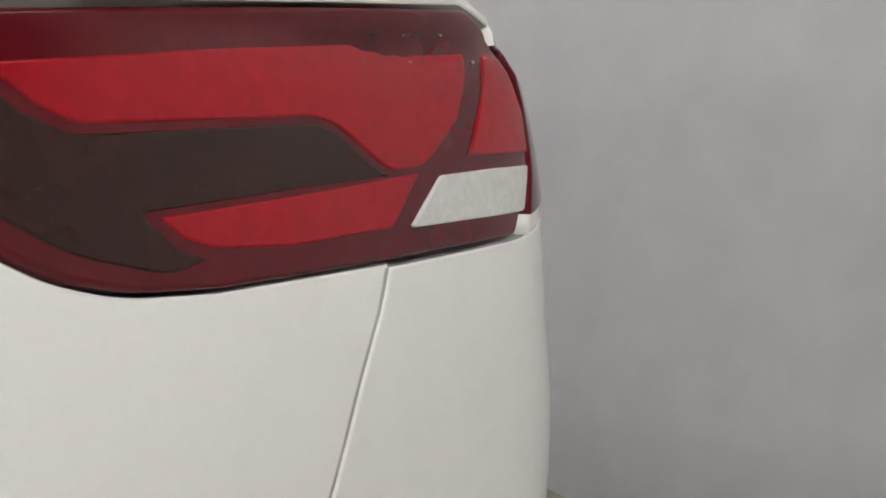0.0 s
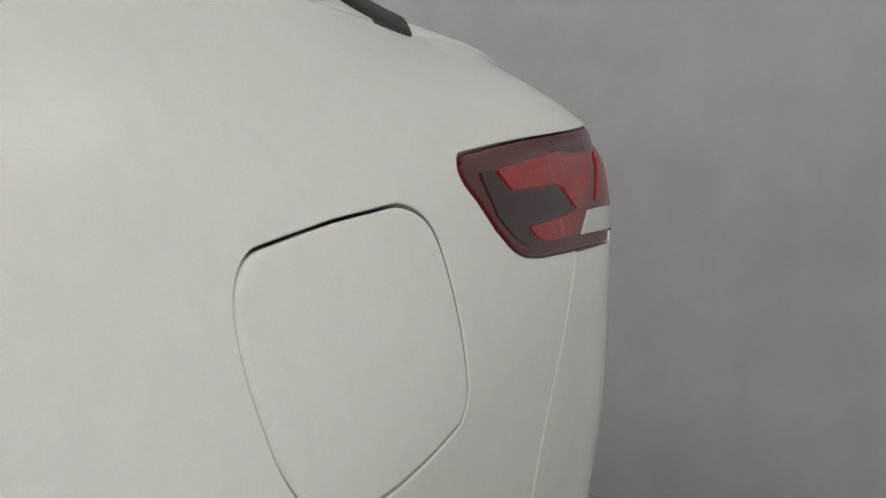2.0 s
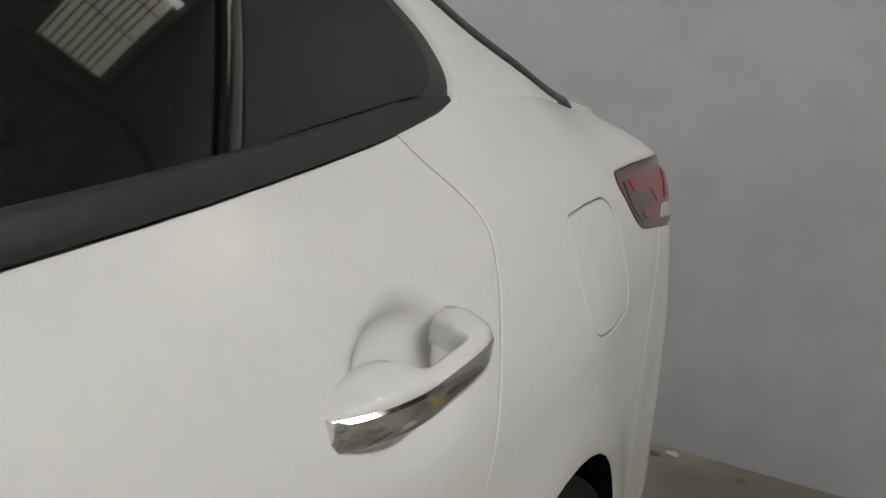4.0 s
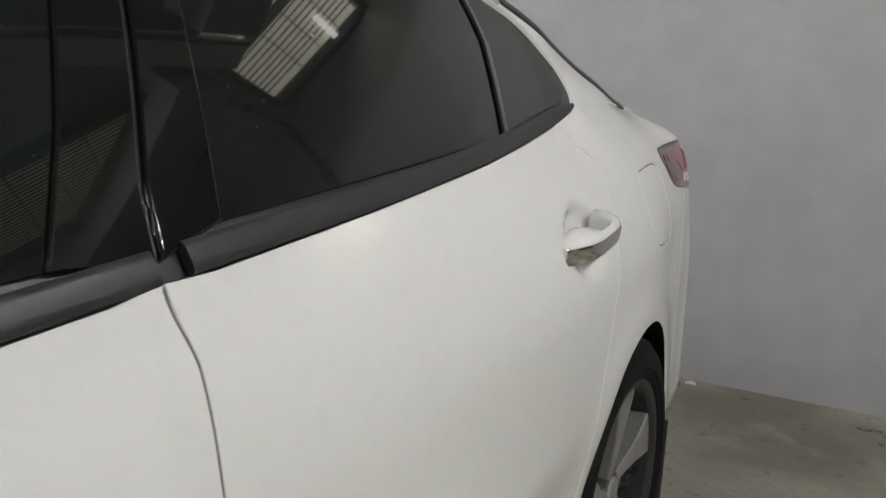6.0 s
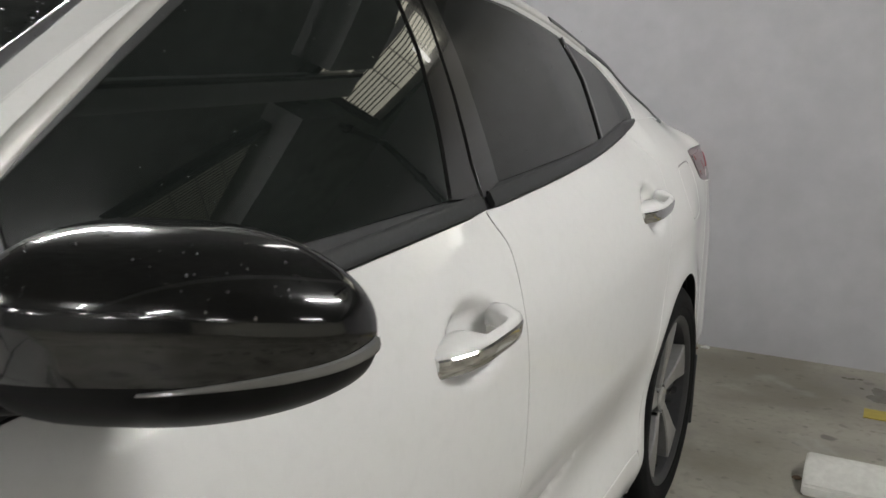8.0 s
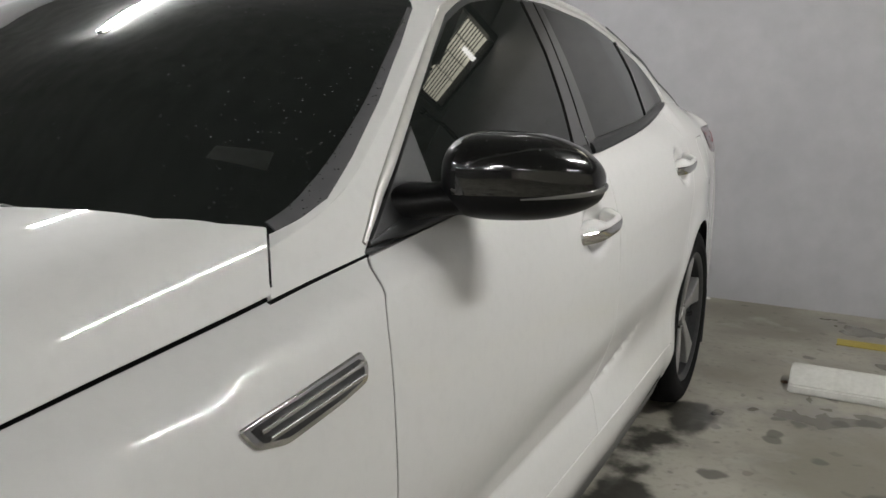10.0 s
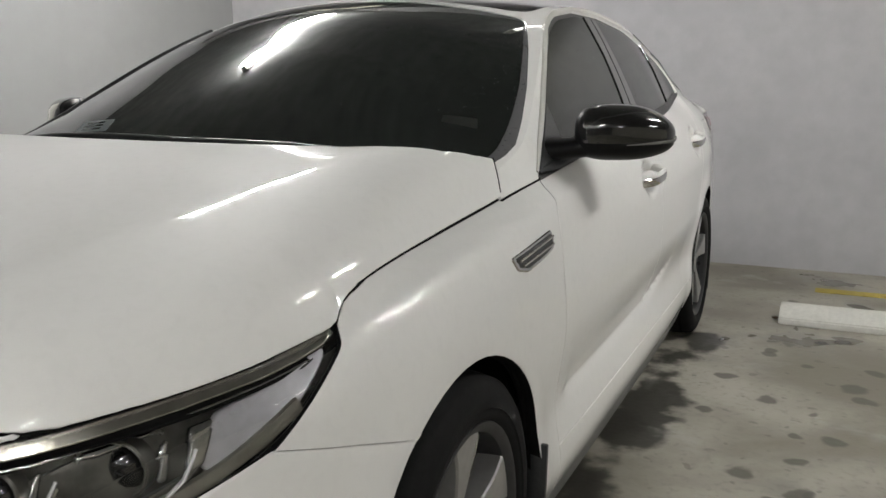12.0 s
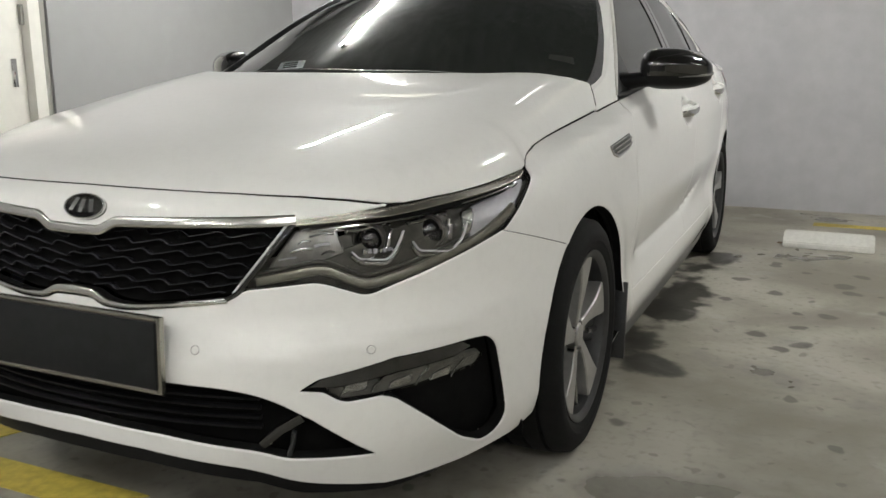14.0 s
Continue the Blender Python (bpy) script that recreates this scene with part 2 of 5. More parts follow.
def patch(name, surface, outline, mat, parent=None, label="", step=.025, gap=.002, lip=.012, bead=.0018, off=0.0, side=1, out=1, holes=(), lines=None, seal=None):
    """A panel cut from a surface along an outline in the surface's own two coordinates, its rim rounded over and turned
    inwards. side -1: the mirrored one. out: which way the surface's normal points. The last argument is a darker
    material for the turned-in rim, which puts the shade inside a joint into its colour."""
    from_outline = shrink(np.asarray(outline), gap + bead)
    loops = [from_outline] + [shrink(np.asarray(h), -(gap + bead)) for h in holes]
    lo, hi = from_outline.min(0), from_outline.max(0)
    ga, gb = lines if lines else (np.arange(lo[0] + step / 2, hi[0], step), np.arange(lo[1] + step / 2, hi[1], step))
    ga, gb = np.meshgrid(ga, gb, indexing="ij")
    grid = np.stack([ga.ravel(), gb.ravel()], 1)
    keep = inside(from_outline, grid)
    for h in loops[1:]:
        keep &= ~inside(h, grid)
    grid = grid[keep]
    edge = np.concatenate(loops)
    near = np.ones(len(grid), bool)
    for k in range(0, len(grid), 2000):
        d = np.linalg.norm(grid[k:k + 2000, None] - edge[None], axis=2).min(1)
        near[k:k + 2000] = d > step * .35
    grid = grid[near]
    pts, con, start = [], [], 0
    for h in loops:
        n = len(h)
        con += [(start + k, start + (k + 1) % n) for k in range(n)]
        start += n
    pts = np.concatenate(loops + [grid])
    from mathutils.geometry import delaunay_2d_cdt
    vs, _, fs, *_ = delaunay_2d_cdt([Vector(p) for p in pts], con, [], 1, 1e-6)
    vs = np.array([tuple(v) for v in vs])
    tri = np.array([f for f in fs if len(f) == 3])
    mid = vs[tri].mean(1)
    ok = inside(loops[0], mid)
    for h in loops[1:]:
        ok &= ~inside(h, mid)
    tri = tri[ok]
    e1, e2 = vs[tri[:, 1]] - vs[tri[:, 0]], vs[tri[:, 2]] - vs[tri[:, 0]]
    flip = (e1[:, 0] * e2[:, 1] - e1[:, 1] * e2[:, 0]) * out < 0
    tri[flip] = tri[flip][:, ::-1]
    P = surface(vs[:, 0], vs[:, 1], off)
    N = normals_of(surface, vs[:, 0], vs[:, 1], off) * out
    verts, norms, faces = [P], [N], [tuple(f) for f in tri]
    count, rim_faces = len(P), []
    for k, h in enumerate(loops):
        rings = []
        for inset, depth, lean in ((0, 0, 0.0), (bead * .7, bead * .3, .7), (bead, bead, 1.5), (bead, lip, 3.0)):
            q = shrink(h, -inset if k == 0 else inset)
            pos, nor = surface(q[:, 0], q[:, 1], off), normals_of(surface, q[:, 0], q[:, 1], off) * out
            wide = surface(*shrink(h, -.004 if k == 0 else .004).T, off) - surface(*h.T, off)
            wide /= np.maximum(np.linalg.norm(wide, axis=1, keepdims=True), 1e-9)
            nn = nor + lean * wide
            verts.append(pos - nor * depth)
            norms.append(nn / np.linalg.norm(nn, axis=1, keepdims=True))
            rings.append(count)
            count += len(q)
        n = len(h)
        area = np.sum(h[:, 0] * np.roll(h[:, 1], -1) - np.roll(h[:, 0], -1) * h[:, 1])
        turn = (area > 0) == (out > 0)
        turn = turn if k == 0 else not turn
        for a, b in zip(rings, rings[1:]):
            for j in range(n):
                f = (a + j, b + j, b + (j + 1) % n, a + (j + 1) % n)
                if b == rings[-1]:
                    rim_faces.append(len(faces))
                faces.append(f if turn else f[::-1])
    V, N = np.concatenate(verts), np.concatenate(norms)
    if side < 0:
        V, N = V * (-1, 1, 1), N * (-1, 1, 1)
        faces = [f[::-1] for f in faces]
    ob = mesh_object(name, V, faces, mat, parent, label, True, N)
    if seal:
        ob.data.materials.append(seal)
        for k in rim_faces:
            ob.data.polygons[k].material_index = 1
    return ob


def ribbon(name, surface, line, width, height, mat, parent=None, label="", off=0.0, side=1, out=1, closed=False):
    """A rounded strip that follows a line on a surface."""
    line = np.asarray(line, float)
    t = np.gradient(line, axis=0) if not closed else np.roll(line, -1, 0) - np.roll(line, 1, 0)
    t /= np.maximum(np.linalg.norm(t, axis=1, keepdims=True), 1e-9)
    across = np.stack([-t[:, 1], t[:, 0]], 1)
    rows = []
    w = np.broadcast_to(np.asarray(width, float), len(line))
    for s, h in ((-1, -.004), (-1, .45), (-.82, .85), (-.45, 1), (.45, 1), (.82, .85), (1, .45), (1, -.004)):
        q = line + across * (s * w / 2)[:, None]
        nor = normals_of(surface, q[:, 0], q[:, 1], off) * out
        rows.append(surface(q[:, 0], q[:, 1], off) + nor * (h * height if h > 0 else -.004))
    V = np.concatenate(rows)
    n, m = len(line), len(rows)
    faces = []
    for a in range(m - 1):
        for k in range(n if closed else n - 1):
            faces.append((a * n + k, a * n + (k + 1) % n, (a + 1) * n + (k + 1) % n, (a + 1) * n + k))
    if not closed:
        faces += [tuple(a * n for a in range(m)), tuple(a * n + n - 1 for a in range(m))[::-1]]
    V = V * (side, 1, 1)
    bm = bmesh.new()
    vs = [bm.verts.new(v) for v in V]
    for f in faces:
        bm.faces.new([vs[k] for k in f])
    return part(name, bm, mat, parent, label)


# ---------------------------------------------------------------- the car's surfaces
def pchip(xk, yk, x):
    """Smooth curve without overshoot through the knots."""
    xk, yk, x = np.asarray(xk, float), np.asarray(yk, float), np.asarray(x, float)
    h, d = np.diff(xk), np.diff(yk) / np.diff(xk)
    m = np.zeros(len(xk))
    w1, w2 = 2 * h[1:] + h[:-1], h[1:] + 2 * h[:-1]
    same = d[:-1] * d[1:] > 0
    safe = np.where(same, d[:-1] * d[1:], 1.0)
    m[1:-1] = np.where(same, (w1 + w2) * safe / (w1 * d[1:] + w2 * d[:-1] + 1e-30 * (~same)), 0.0) if len(xk) > 2 else []
    m[0], m[-1] = d[0], d[-1]
    i = np.clip(np.searchsorted(xk, x) - 1, 0, len(h) - 1)
    t = (x - xk[i]) / h[i]
    out = (2*t**3 - 3*t**2 + 1)*yk[i] + (t**3 - 2*t**2 + t)*h[i]*m[i] + (3*t**2 - 2*t**3)*yk[i+1] + (t**3 - t**2)*h[i]*m[i+1]
    out = np.where(x < xk[0], yk[0] + (x - xk[0]) * m[0], out)
    return np.where(x > xk[-1], yk[-1] + (x - xk[-1]) * m[-1], out)


def spline(xk, yk, x):
    """Natural cubic spline through the knots, straight beyond them."""
    xk, yk, x = np.asarray(xk, float), np.asarray(yk, float), np.asarray(x, float)
    n, h = len(xk), np.diff(xk)
    a, b = np.eye(n), np.zeros(n)
    for k in range(1, n - 1):
        a[k, k-1:k+2] = h[k-1], 2 * (h[k-1] + h[k]), h[k]
        b[k] = 6 * ((yk[k+1] - yk[k]) / h[k] - (yk[k] - yk[k-1]) / h[k-1])
    s = np.linalg.solve(a, b)
    i = np.clip(np.searchsorted(xk, x) - 1, 0, n - 2)
    xc = np.clip(x, xk[0], xk[-1])
    p, q = (xk[i+1] - xc) / h[i], (xc - xk[i]) / h[i]
    out = p*yk[i] + q*yk[i+1] + ((p**3 - p)*s[i] + (q**3 - q)*s[i+1]) * h[i]**2 / 6
    m0 = (yk[1] - yk[0]) / h[0] - h[0] * (2*s[0] + s[1]) / 6
    m1 = (yk[-1] - yk[-2]) / h[-1] + h[-1] * (s[-2] + 2*s[-1]) / 6
    return out + np.where(x < xk[0], (x - xk[0]) * m0, 0) + np.where(x > xk[-1], (x - xk[-1]) * m1, 0)


def rows_pchip(zk, vk, z):
    """pchip along the last axis, with knots of its own for every row."""
    h = np.diff(zk, axis=1)
    d = np.diff(vk, axis=1) / h
    m = np.zeros_like(vk)
    same = d[:, :-1] * d[:, 1:] > 0
    w1, w2 = 2 * h[:, 1:] + h[:, :-1], h[:, 1:] + 2 * h[:, :-1]
    den = np.where(same, w1 / np.where(same, d[:, :-1], 1) + w2 / np.where(same, d[:, 1:], 1), 1)
    m[:, 1:-1] = np.where(same, (w1 + w2) / den, 0)
    m[:, 0], m[:, -1] = d[:, 0], d[:, -1]
    i = np.clip((zk[:, 1:-1] <= z[:, None]).sum(1), 0, h.shape[1] - 1)
    r = np.arange(len(z))
    hh, t = h[r, i], (z - zk[r, i]) / h[r, i]
    tc = np.clip(t, 0, 1)
    out = (2*tc**3 - 3*tc**2 + 1)*vk[r, i] + (tc**3 - 2*tc**2 + tc)*hh*m[r, i] + (3*tc**2 - 2*tc**3)*vk[r, i+1] + (tc**3 - tc**2)*hh*m[r, i+1]
    return out + np.where(t < 0, t * hh * m[r, 0], 0) + np.where(t > 1, (t - 1) * hh * m[r, -1], 0)


# The outline in plan of the left half, from the nose round to the tail.
PLAN_X = [0, .20, .40, .575, .70, .785, .852, .893, .907, .917, .925, .926, .924, .913, 0.905, .882, .866, .857, .848, .822, .765, .66, .45, .25, 0]
PLAN_Y = [-.985, -.975, -.935, -.855, -.745, -.61, -.45, -.25, 0, .30, .70, 1.4, 2.1, 2.6, 2.85, 3.12, 3.30, 3.40, 3.485, 3.555, 3.63, 3.72, 3.82, 3.865, 3.89]
PLAN_X = [-PLAN_X[k] for k in (3, 2, 1)] + PLAN_X + [-PLAN_X[k] for k in (-2, -3, -4)]
PLAN_Y = [PLAN_Y[k] for k in (3, 2, 1)] + PLAN_Y + [PLAN_Y[k] for k in (-2, -3, -4)]
_seg = np.hypot(np.diff(PLAN_X), np.diff(PLAN_Y))
PLAN_U = np.r_[0, np.cumsum(_seg)]
PLAN_U = PLAN_U - PLAN_U[13] + PLAN_Y[13]
U_NOSE, U_TAIL = float(PLAN_U[3]), float(PLAN_U[-4])


def plan(u):
    e = 1e-3
    x, y = spline(PLAN_U, PLAN_X, u), spline(PLAN_U, PLAN_Y, u)
    dx, dy = spline(PLAN_U, PLAN_X, u + e) - spline(PLAN_U, PLAN_X, u - e), spline(PLAN_U, PLAN_Y, u + e) - spline(PLAN_U, PLAN_Y, u - e)
    n = np.hypot(dx, dy)
    return x, y, dy / n, -dx / n


# Feature lines of the flank, from the bottom edge to the belt: along u, how high and how far inside the plan's outline.
LINES = [
    dict(u=[-1.3, -.6, .3, 2.4, 3.4, 4.6], z=[.185, .185, .175, .185, .23, .25], i=[.03, .05, .045, .045, .05, .06]),
    dict(u=[-1.3, -.6, .3, 2.4, 3.4, 4.6], z=[.30, .31, .30, .31, .36, .38], i=[.0, .005, .006, .006, .0, .0]),
    dict(u=[-1.3, -.6, .3, .7, 1.4, 2.2, 2.45, 3.4, 4.6], z=[.46, .48, .44, .44, .445, .45, .452, .52, .55], i=[-.010, -.004, .016, .030, .032, .028, .014, .0, .0]),
    dict(u=[-1.3, -.6, .3, 1.6, 2.6, 3.4, 3.6, 3.8, 4.6], z=[.58, .60, .62, .63, .64, .68, .69, .70, .70], i=[.019, .012, .010, -.003, -.004, .0, .006, .03, .03]),
    dict(u=[-1.3, -.6, .0, .3, .55, 1.0, 1.6, 2.6, 2.9, 3.15, 3.4, 3.6, 3.8, 4.6], z=[.70, .72, .755, .785, .79, .80, .812, .82, .822, .825, .83, .83, .835, .84],
         i=[.03, .022, .018, .022, .027, .014, .0, -.003, -.003, .003, .008, .030, .09, .10]),
    dict(u=[-1.3, -.7, -.35, 0, .5, 1.0, 1.63, 2.3, 2.65, 2.88, 3.1, 3.4, 3.47, 3.52, 3.6, 3.8, 4.6], z=[.79, .79, .812, .853, .905, .938, .97, 1.0, 1.012, 1.014, 1.015, 1.0, .997, .994, .99, .98, .98],
         i=[.055, .05, .05, .045, .052, .047, .042, .05, .058, .055, .049, .045, .047, .058, .10, .17, .195]),
    dict(u=[-1.3, -.7, -.35, -.225, .1, .42, .62, 1.0, 1.635, 2.18, 2.607, 2.76, 3.0, 3.2, 3.35, 3.5, 3.7, 4.6],
         z=[.86, .85, .836, .874, .904, .933, .960, .991, 1.025, 1.057, 1.094, 1.122, 1.119, 1.099, 1.084, 1.052, 1.03, 1.025],
         i=[.125, .10, .09, .105, .122, .125, .107, .10, .097, .108, .141, .150, .155, .163, .160, .175, .215, .21]),
]


HANDLES = [(1.443, .877), (2.460, .928)]


def flank(u, z, off=0.0):
    """The car's skin below the belt, by the way round it (equal to y along the doors) and the height."""
    u, z = np.broadcast_arrays(np.asarray(u, float), np.asarray(z, float))
    shape, u, z = u.shape, u.ravel(), z.ravel()
    turn = np.where((u < U_NOSE) | (u > U_TAIL), -1.0, 1.0)
    u = U_NOSE + np.abs(u - U_NOSE)
    u = U_TAIL - np.abs(U_TAIL - u)
    zk = np.stack([pchip(l["u"], l["z"], u) for l in LINES], 1)
    ik = np.stack([pchip(l["u"], l["i"], u) for l in LINES], 1)
    # the shoulder line is a crease: two close rows of knots stand in for its one
    below, above = zk[:, 5] - zk[:, 4], zk[:, 6] - zk[:, 5]
    w = np.minimum(np.interp(u, [.6, 1.6, 2.6, 3.6], [.030, .020, .012, .018]), .4 * np.minimum(below, above))
    lo, hi = ik[:, 5] - w * (ik[:, 5] - ik[:, 4]) / below, ik[:, 5] + w * (ik[:, 6] - ik[:, 5]) / above
    crisp = rows_pchip(np.c_[zk[:, :5], zk[:, 5] - w, zk[:, 5] + w, zk[:, 6]], np.c_[ik[:, :5], lo, hi, ik[:, 6]], z)
    share = 1 / (1 + np.exp(-(u - 1.9) / .15))
    inset = share * crisp + (1 - share) * rows_pchip(zk, ik, z)
    # the full shoulder over the tail lamp
    s = np.clip((z - zk[:, 5]) / (zk[:, 6] - zk[:, 5]), 0, 1)
    inset = inset - .030 * np.exp(-((u - 3.38) / .17) ** 2) * 4 * s * (1 - s)
    # the groove along the foot of the doors, over the sill's ledge
    d = z - .441 - .05 * np.clip((u - 1.40) / .40, 0, 1.3) ** 2
    d = np.sqrt(d ** 2 + .004 ** 2) / np.where(d > 0, .045, .016)
    inset = inset + .015 * np.exp(-d) / (1 + np.exp(-(u - .60) / .022)) / (1 + np.exp((u - 1.85) / .05))
    # the ledge over the fog lamps
    d = np.sqrt((z - .535 - .10 * (u + .75)) ** 2 + .005 ** 2)
    inset = inset - .011 * np.exp(-d / .04) / (1 + np.exp(-(u + 1.18) / .05)) / (1 + np.exp((u + .50) / .05))
    for yc in (0.0, 2.805):
        r = np.hypot(u - yc, z - .33)
        inset = inset - .006 * np.exp(-((r - .385) / .055) ** 2) * (1 / (1 + np.exp(-(z - .2) / .03)))
    for yc, zc in HANDLES:
        inset = inset + .0295 * np.exp(-(((u - yc) / .072) ** 2 + ((z - zc) / .047) ** 2) ** 2.2)
    x, y, nx, ny = plan(u)
    return np.stack([turn * (x - nx * (inset - off)), y - ny * (inset - off), z], -1).reshape(shape + (3,))


BELT = LINES[-1]


def belt(u):
    return flank(u, pchip(BELT["u"], BELT["z"], u))


# The greenhouse: how high the rail over the side windows runs, and the middle of windscreen, roof and rear window.
RAIL_Y = [.42, .50, .60, .80, 1.0, 1.2, 1.5, 1.8, 2.1, 2.4, 2.67, 2.9, 3.0, 3.1, 3.2, 3.35, 3.5, 3.9]
RAIL_Z = [.985, 1.006, 1.042, 1.147, 1.252, 1.34, 1.415, 1.435, 1.42, 1.375, 1.292, 1.203, 1.168, 1.132, 1.109, 1.089, 1.058, .98]
MID_Y = [.12, .3, .5, .7, 1.0, 1.3, 1.6, 2.0, 2.3, 2.6, 2.9, 3.1, 3.3, 3.6, 3.9]
MID_Z = [1.0, 1.09, 1.19, 1.285, 1.40, 1.452, 1.47, 1.457, 1.412, 1.346, 1.238, 1.152, 1.102, 1.062, 1.01]


def side_glass(y, z, off=0.0):
    """The surface of the side windows and pillars, by y and z."""
    y, z = np.broadcast_arrays(np.asarray(y, float), np.asarray(z, float))
    b = belt(y)
    up = z - b[..., 2]
    lean = .50 + .45 / (1 + np.exp(-(y - 2.85) / .08))
    x = b[..., 0] - lean * up - .28 * up ** 2
    return np.stack([x + off * .87, y, z + off * .45], -1)


def rail(y):
    return side_glass(y, pchip(RAIL_Y, RAIL_Z, y))


def top(x, y, off=0.0):
    """Windscreen, roof, rear window and boot lid, by x and y."""
    x, y = np.broadcast_arrays(np.asarray(x, float), np.asarray(y, float))
    r = rail(y)
    mid = pchip(MID_Y, MID_Z, y)
    z = r[..., 2] + (mid - r[..., 2]) * (1 - np.abs(x / r[..., 0]) ** 2.3)
    return np.stack([x, y, z + off], -1)


HOOD_Y = [-.95, -.90, -.85, -.75, -.5, -.2, .1, .4, .7]
HOOD_Z = [.80, .828, .852, .886, .940, .992, 1.038, 1.074, 1.11]
# The seam along headlamp and fender, and the front seam over the nose, by u and z.
SEAM_SIDE = [(-1.022, .775), (-.90, .786), (-.793, .795), (-.60, .806), (-.45, .820), (-.33, .833), (-.312, .838), (-.291, .850), (-.272, .861), (-.25, .869), (-.228, .874)]
SEAM_FRONT = [(U_NOSE, .830), (-1.4, .829), (-1.3, .828), (-1.153, .826), (-1.0, .820), (-.90, .812), (-.80, .799)]
_side = flank(*np.array(SEAM_SIDE).T)
_fu = np.linspace(U_NOSE, -.80, 40)
_front = flank(_fu, np.interp(_fu, *np.array(SEAM_FRONT).T))
_front[0, 0] = 0.0


def hood_edge(y):
    b = belt(np.maximum(y, -.225))
    front = np.stack([pchip(_side[:, 1], _side[:, 0], y), y, pchip(_side[:, 1], _side[:, 2], y)], -1)
    return np.where((y < _side[-1, 1])[..., None], front, b)


def bare_hood(x, y):
    e = hood_edge(y)
    mid = spline(HOOD_Y, HOOD_Z, y)
    s = np.minimum(np.abs(x / e[..., 0]), 1.0)
    # a crease runs back along each side of the raised middle
    fold = np.abs(x) - (.44 + .192 * (y + .57))
    z = mid - .008 * (x / .78) ** 2 - .105 * .010 * np.logaddexp(0, fold / .010) * np.clip((y + .88) / .25, 0, 1)
    ex = e[..., 0]
    rim = mid - .008 * (ex / .78) ** 2 - .105 * np.maximum(ex - (.44 + .192 * (y + .57)), 0) * np.clip((y + .88) / .25, 0, 1)
    return z - (rim - e[..., 2]) * s ** 20


_drop = np.r_[_front[:, 2] - bare_hood(_front[:, 0], _front[:, 1]), 0.0]
_drop_x = np.r_[_front[:, 0], .71]
_front_y = np.r_[_front[:, 1], -.62]


def hood(x, y, off=0.0):
    """The bonnet, by x and y, drawn down to the nose along its front seam."""
    x, y = np.broadcast_arrays(np.asarray(x, float), np.asarray(y, float))
    ax = np.minimum(np.abs(x), .71)
    near = np.clip(1 - (y - pchip(_drop_x, _front_y, ax)) / .20, 0, 1.08) ** 3
    return np.stack([x, y, bare_hood(x, y) + pchip(_drop_x, _drop, ax) * near + off], -1)


# ---------------------------------------------------------------- the garage
WALL_Y, WALL_X = 4.48, -3.05


def slab(name, lo, hi, mat, label, category):
    ob = box_part(name, lo, hi, mat, None, "", 0)
    return tagged(ob, label, category, kind="structure")


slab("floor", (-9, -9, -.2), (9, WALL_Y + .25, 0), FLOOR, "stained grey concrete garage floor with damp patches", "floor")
slab("wall_north", (WALL_X - .25, WALL_Y, 0), (9, WALL_Y + .25, CEIL), WALL, "grey painted concrete wall behind the parked car", "wall")
slab("ceiling", (-9, -9, CEIL), (9, WALL_Y + .25, CEIL + .2), CEILING, "dark grey concrete garage ceiling", "ceiling")
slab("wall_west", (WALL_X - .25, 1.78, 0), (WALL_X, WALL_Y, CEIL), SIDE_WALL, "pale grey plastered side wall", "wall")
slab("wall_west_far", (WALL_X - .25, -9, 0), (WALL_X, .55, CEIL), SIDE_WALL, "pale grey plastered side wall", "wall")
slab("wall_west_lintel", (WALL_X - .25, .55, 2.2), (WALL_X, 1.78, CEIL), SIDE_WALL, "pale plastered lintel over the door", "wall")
slab("wall_east", (9, -9, 0), (9.25, WALL_Y, CEIL), BRIGHT_WALL, "pale wall on the far side of the garage", "wall")
slab("wall_south", (-9, -9.25, 0), (9, -9, CEIL), CEILING, "dark wall behind the camera", "wall")

# steel door in the side wall
door = tagged(new("door_1"), "white painted steel door in a pale frame", "door", kind="structure")
door.location = (WALL_X, 1.15, 0)


def at_door(name, lo, hi, mat, bevel=.004, label=""):
    ob = box_part(name, lo, hi, mat, door, label, bevel)
    return ob


at_door("reveal", (-.24, .56, 0), (-.02, .628, 2.2), DOOR_GREY, .002, "dark grey reveal")
at_door("frame_post", (-.12, .47, 0), (.02, .555, 2.19), STEEL)
at_door("frame_post", (-.12, -.595, 0), (.02, -.51, 2.19), STEEL)
at_door("frame_head", (-.12, -.51, 2.10), (.02, .47, 2.19), STEEL)
at_door("leaf", (-.09, -.507, .01), (-.045, .467, 2.097), STEEL, .003)
at_door("handle_plate", (-.045, .36, .93), (-.035, .40, 1.10), CHROME, .003, "small steel lock plate")
at_door("hinge", (-.045, .45, 1.30), (-.02, .475, 1.42), DOOR_GREY, .003)

socket = tagged(new("wall_socket"), "small white plastic box on the side wall", "socket")
socket.location = (WALL_X + .02, 3.55, 1.98)
box_part("cover", (-.02, -.04, -.04), (.012, .04, .04), STEEL, socket, "", .004)

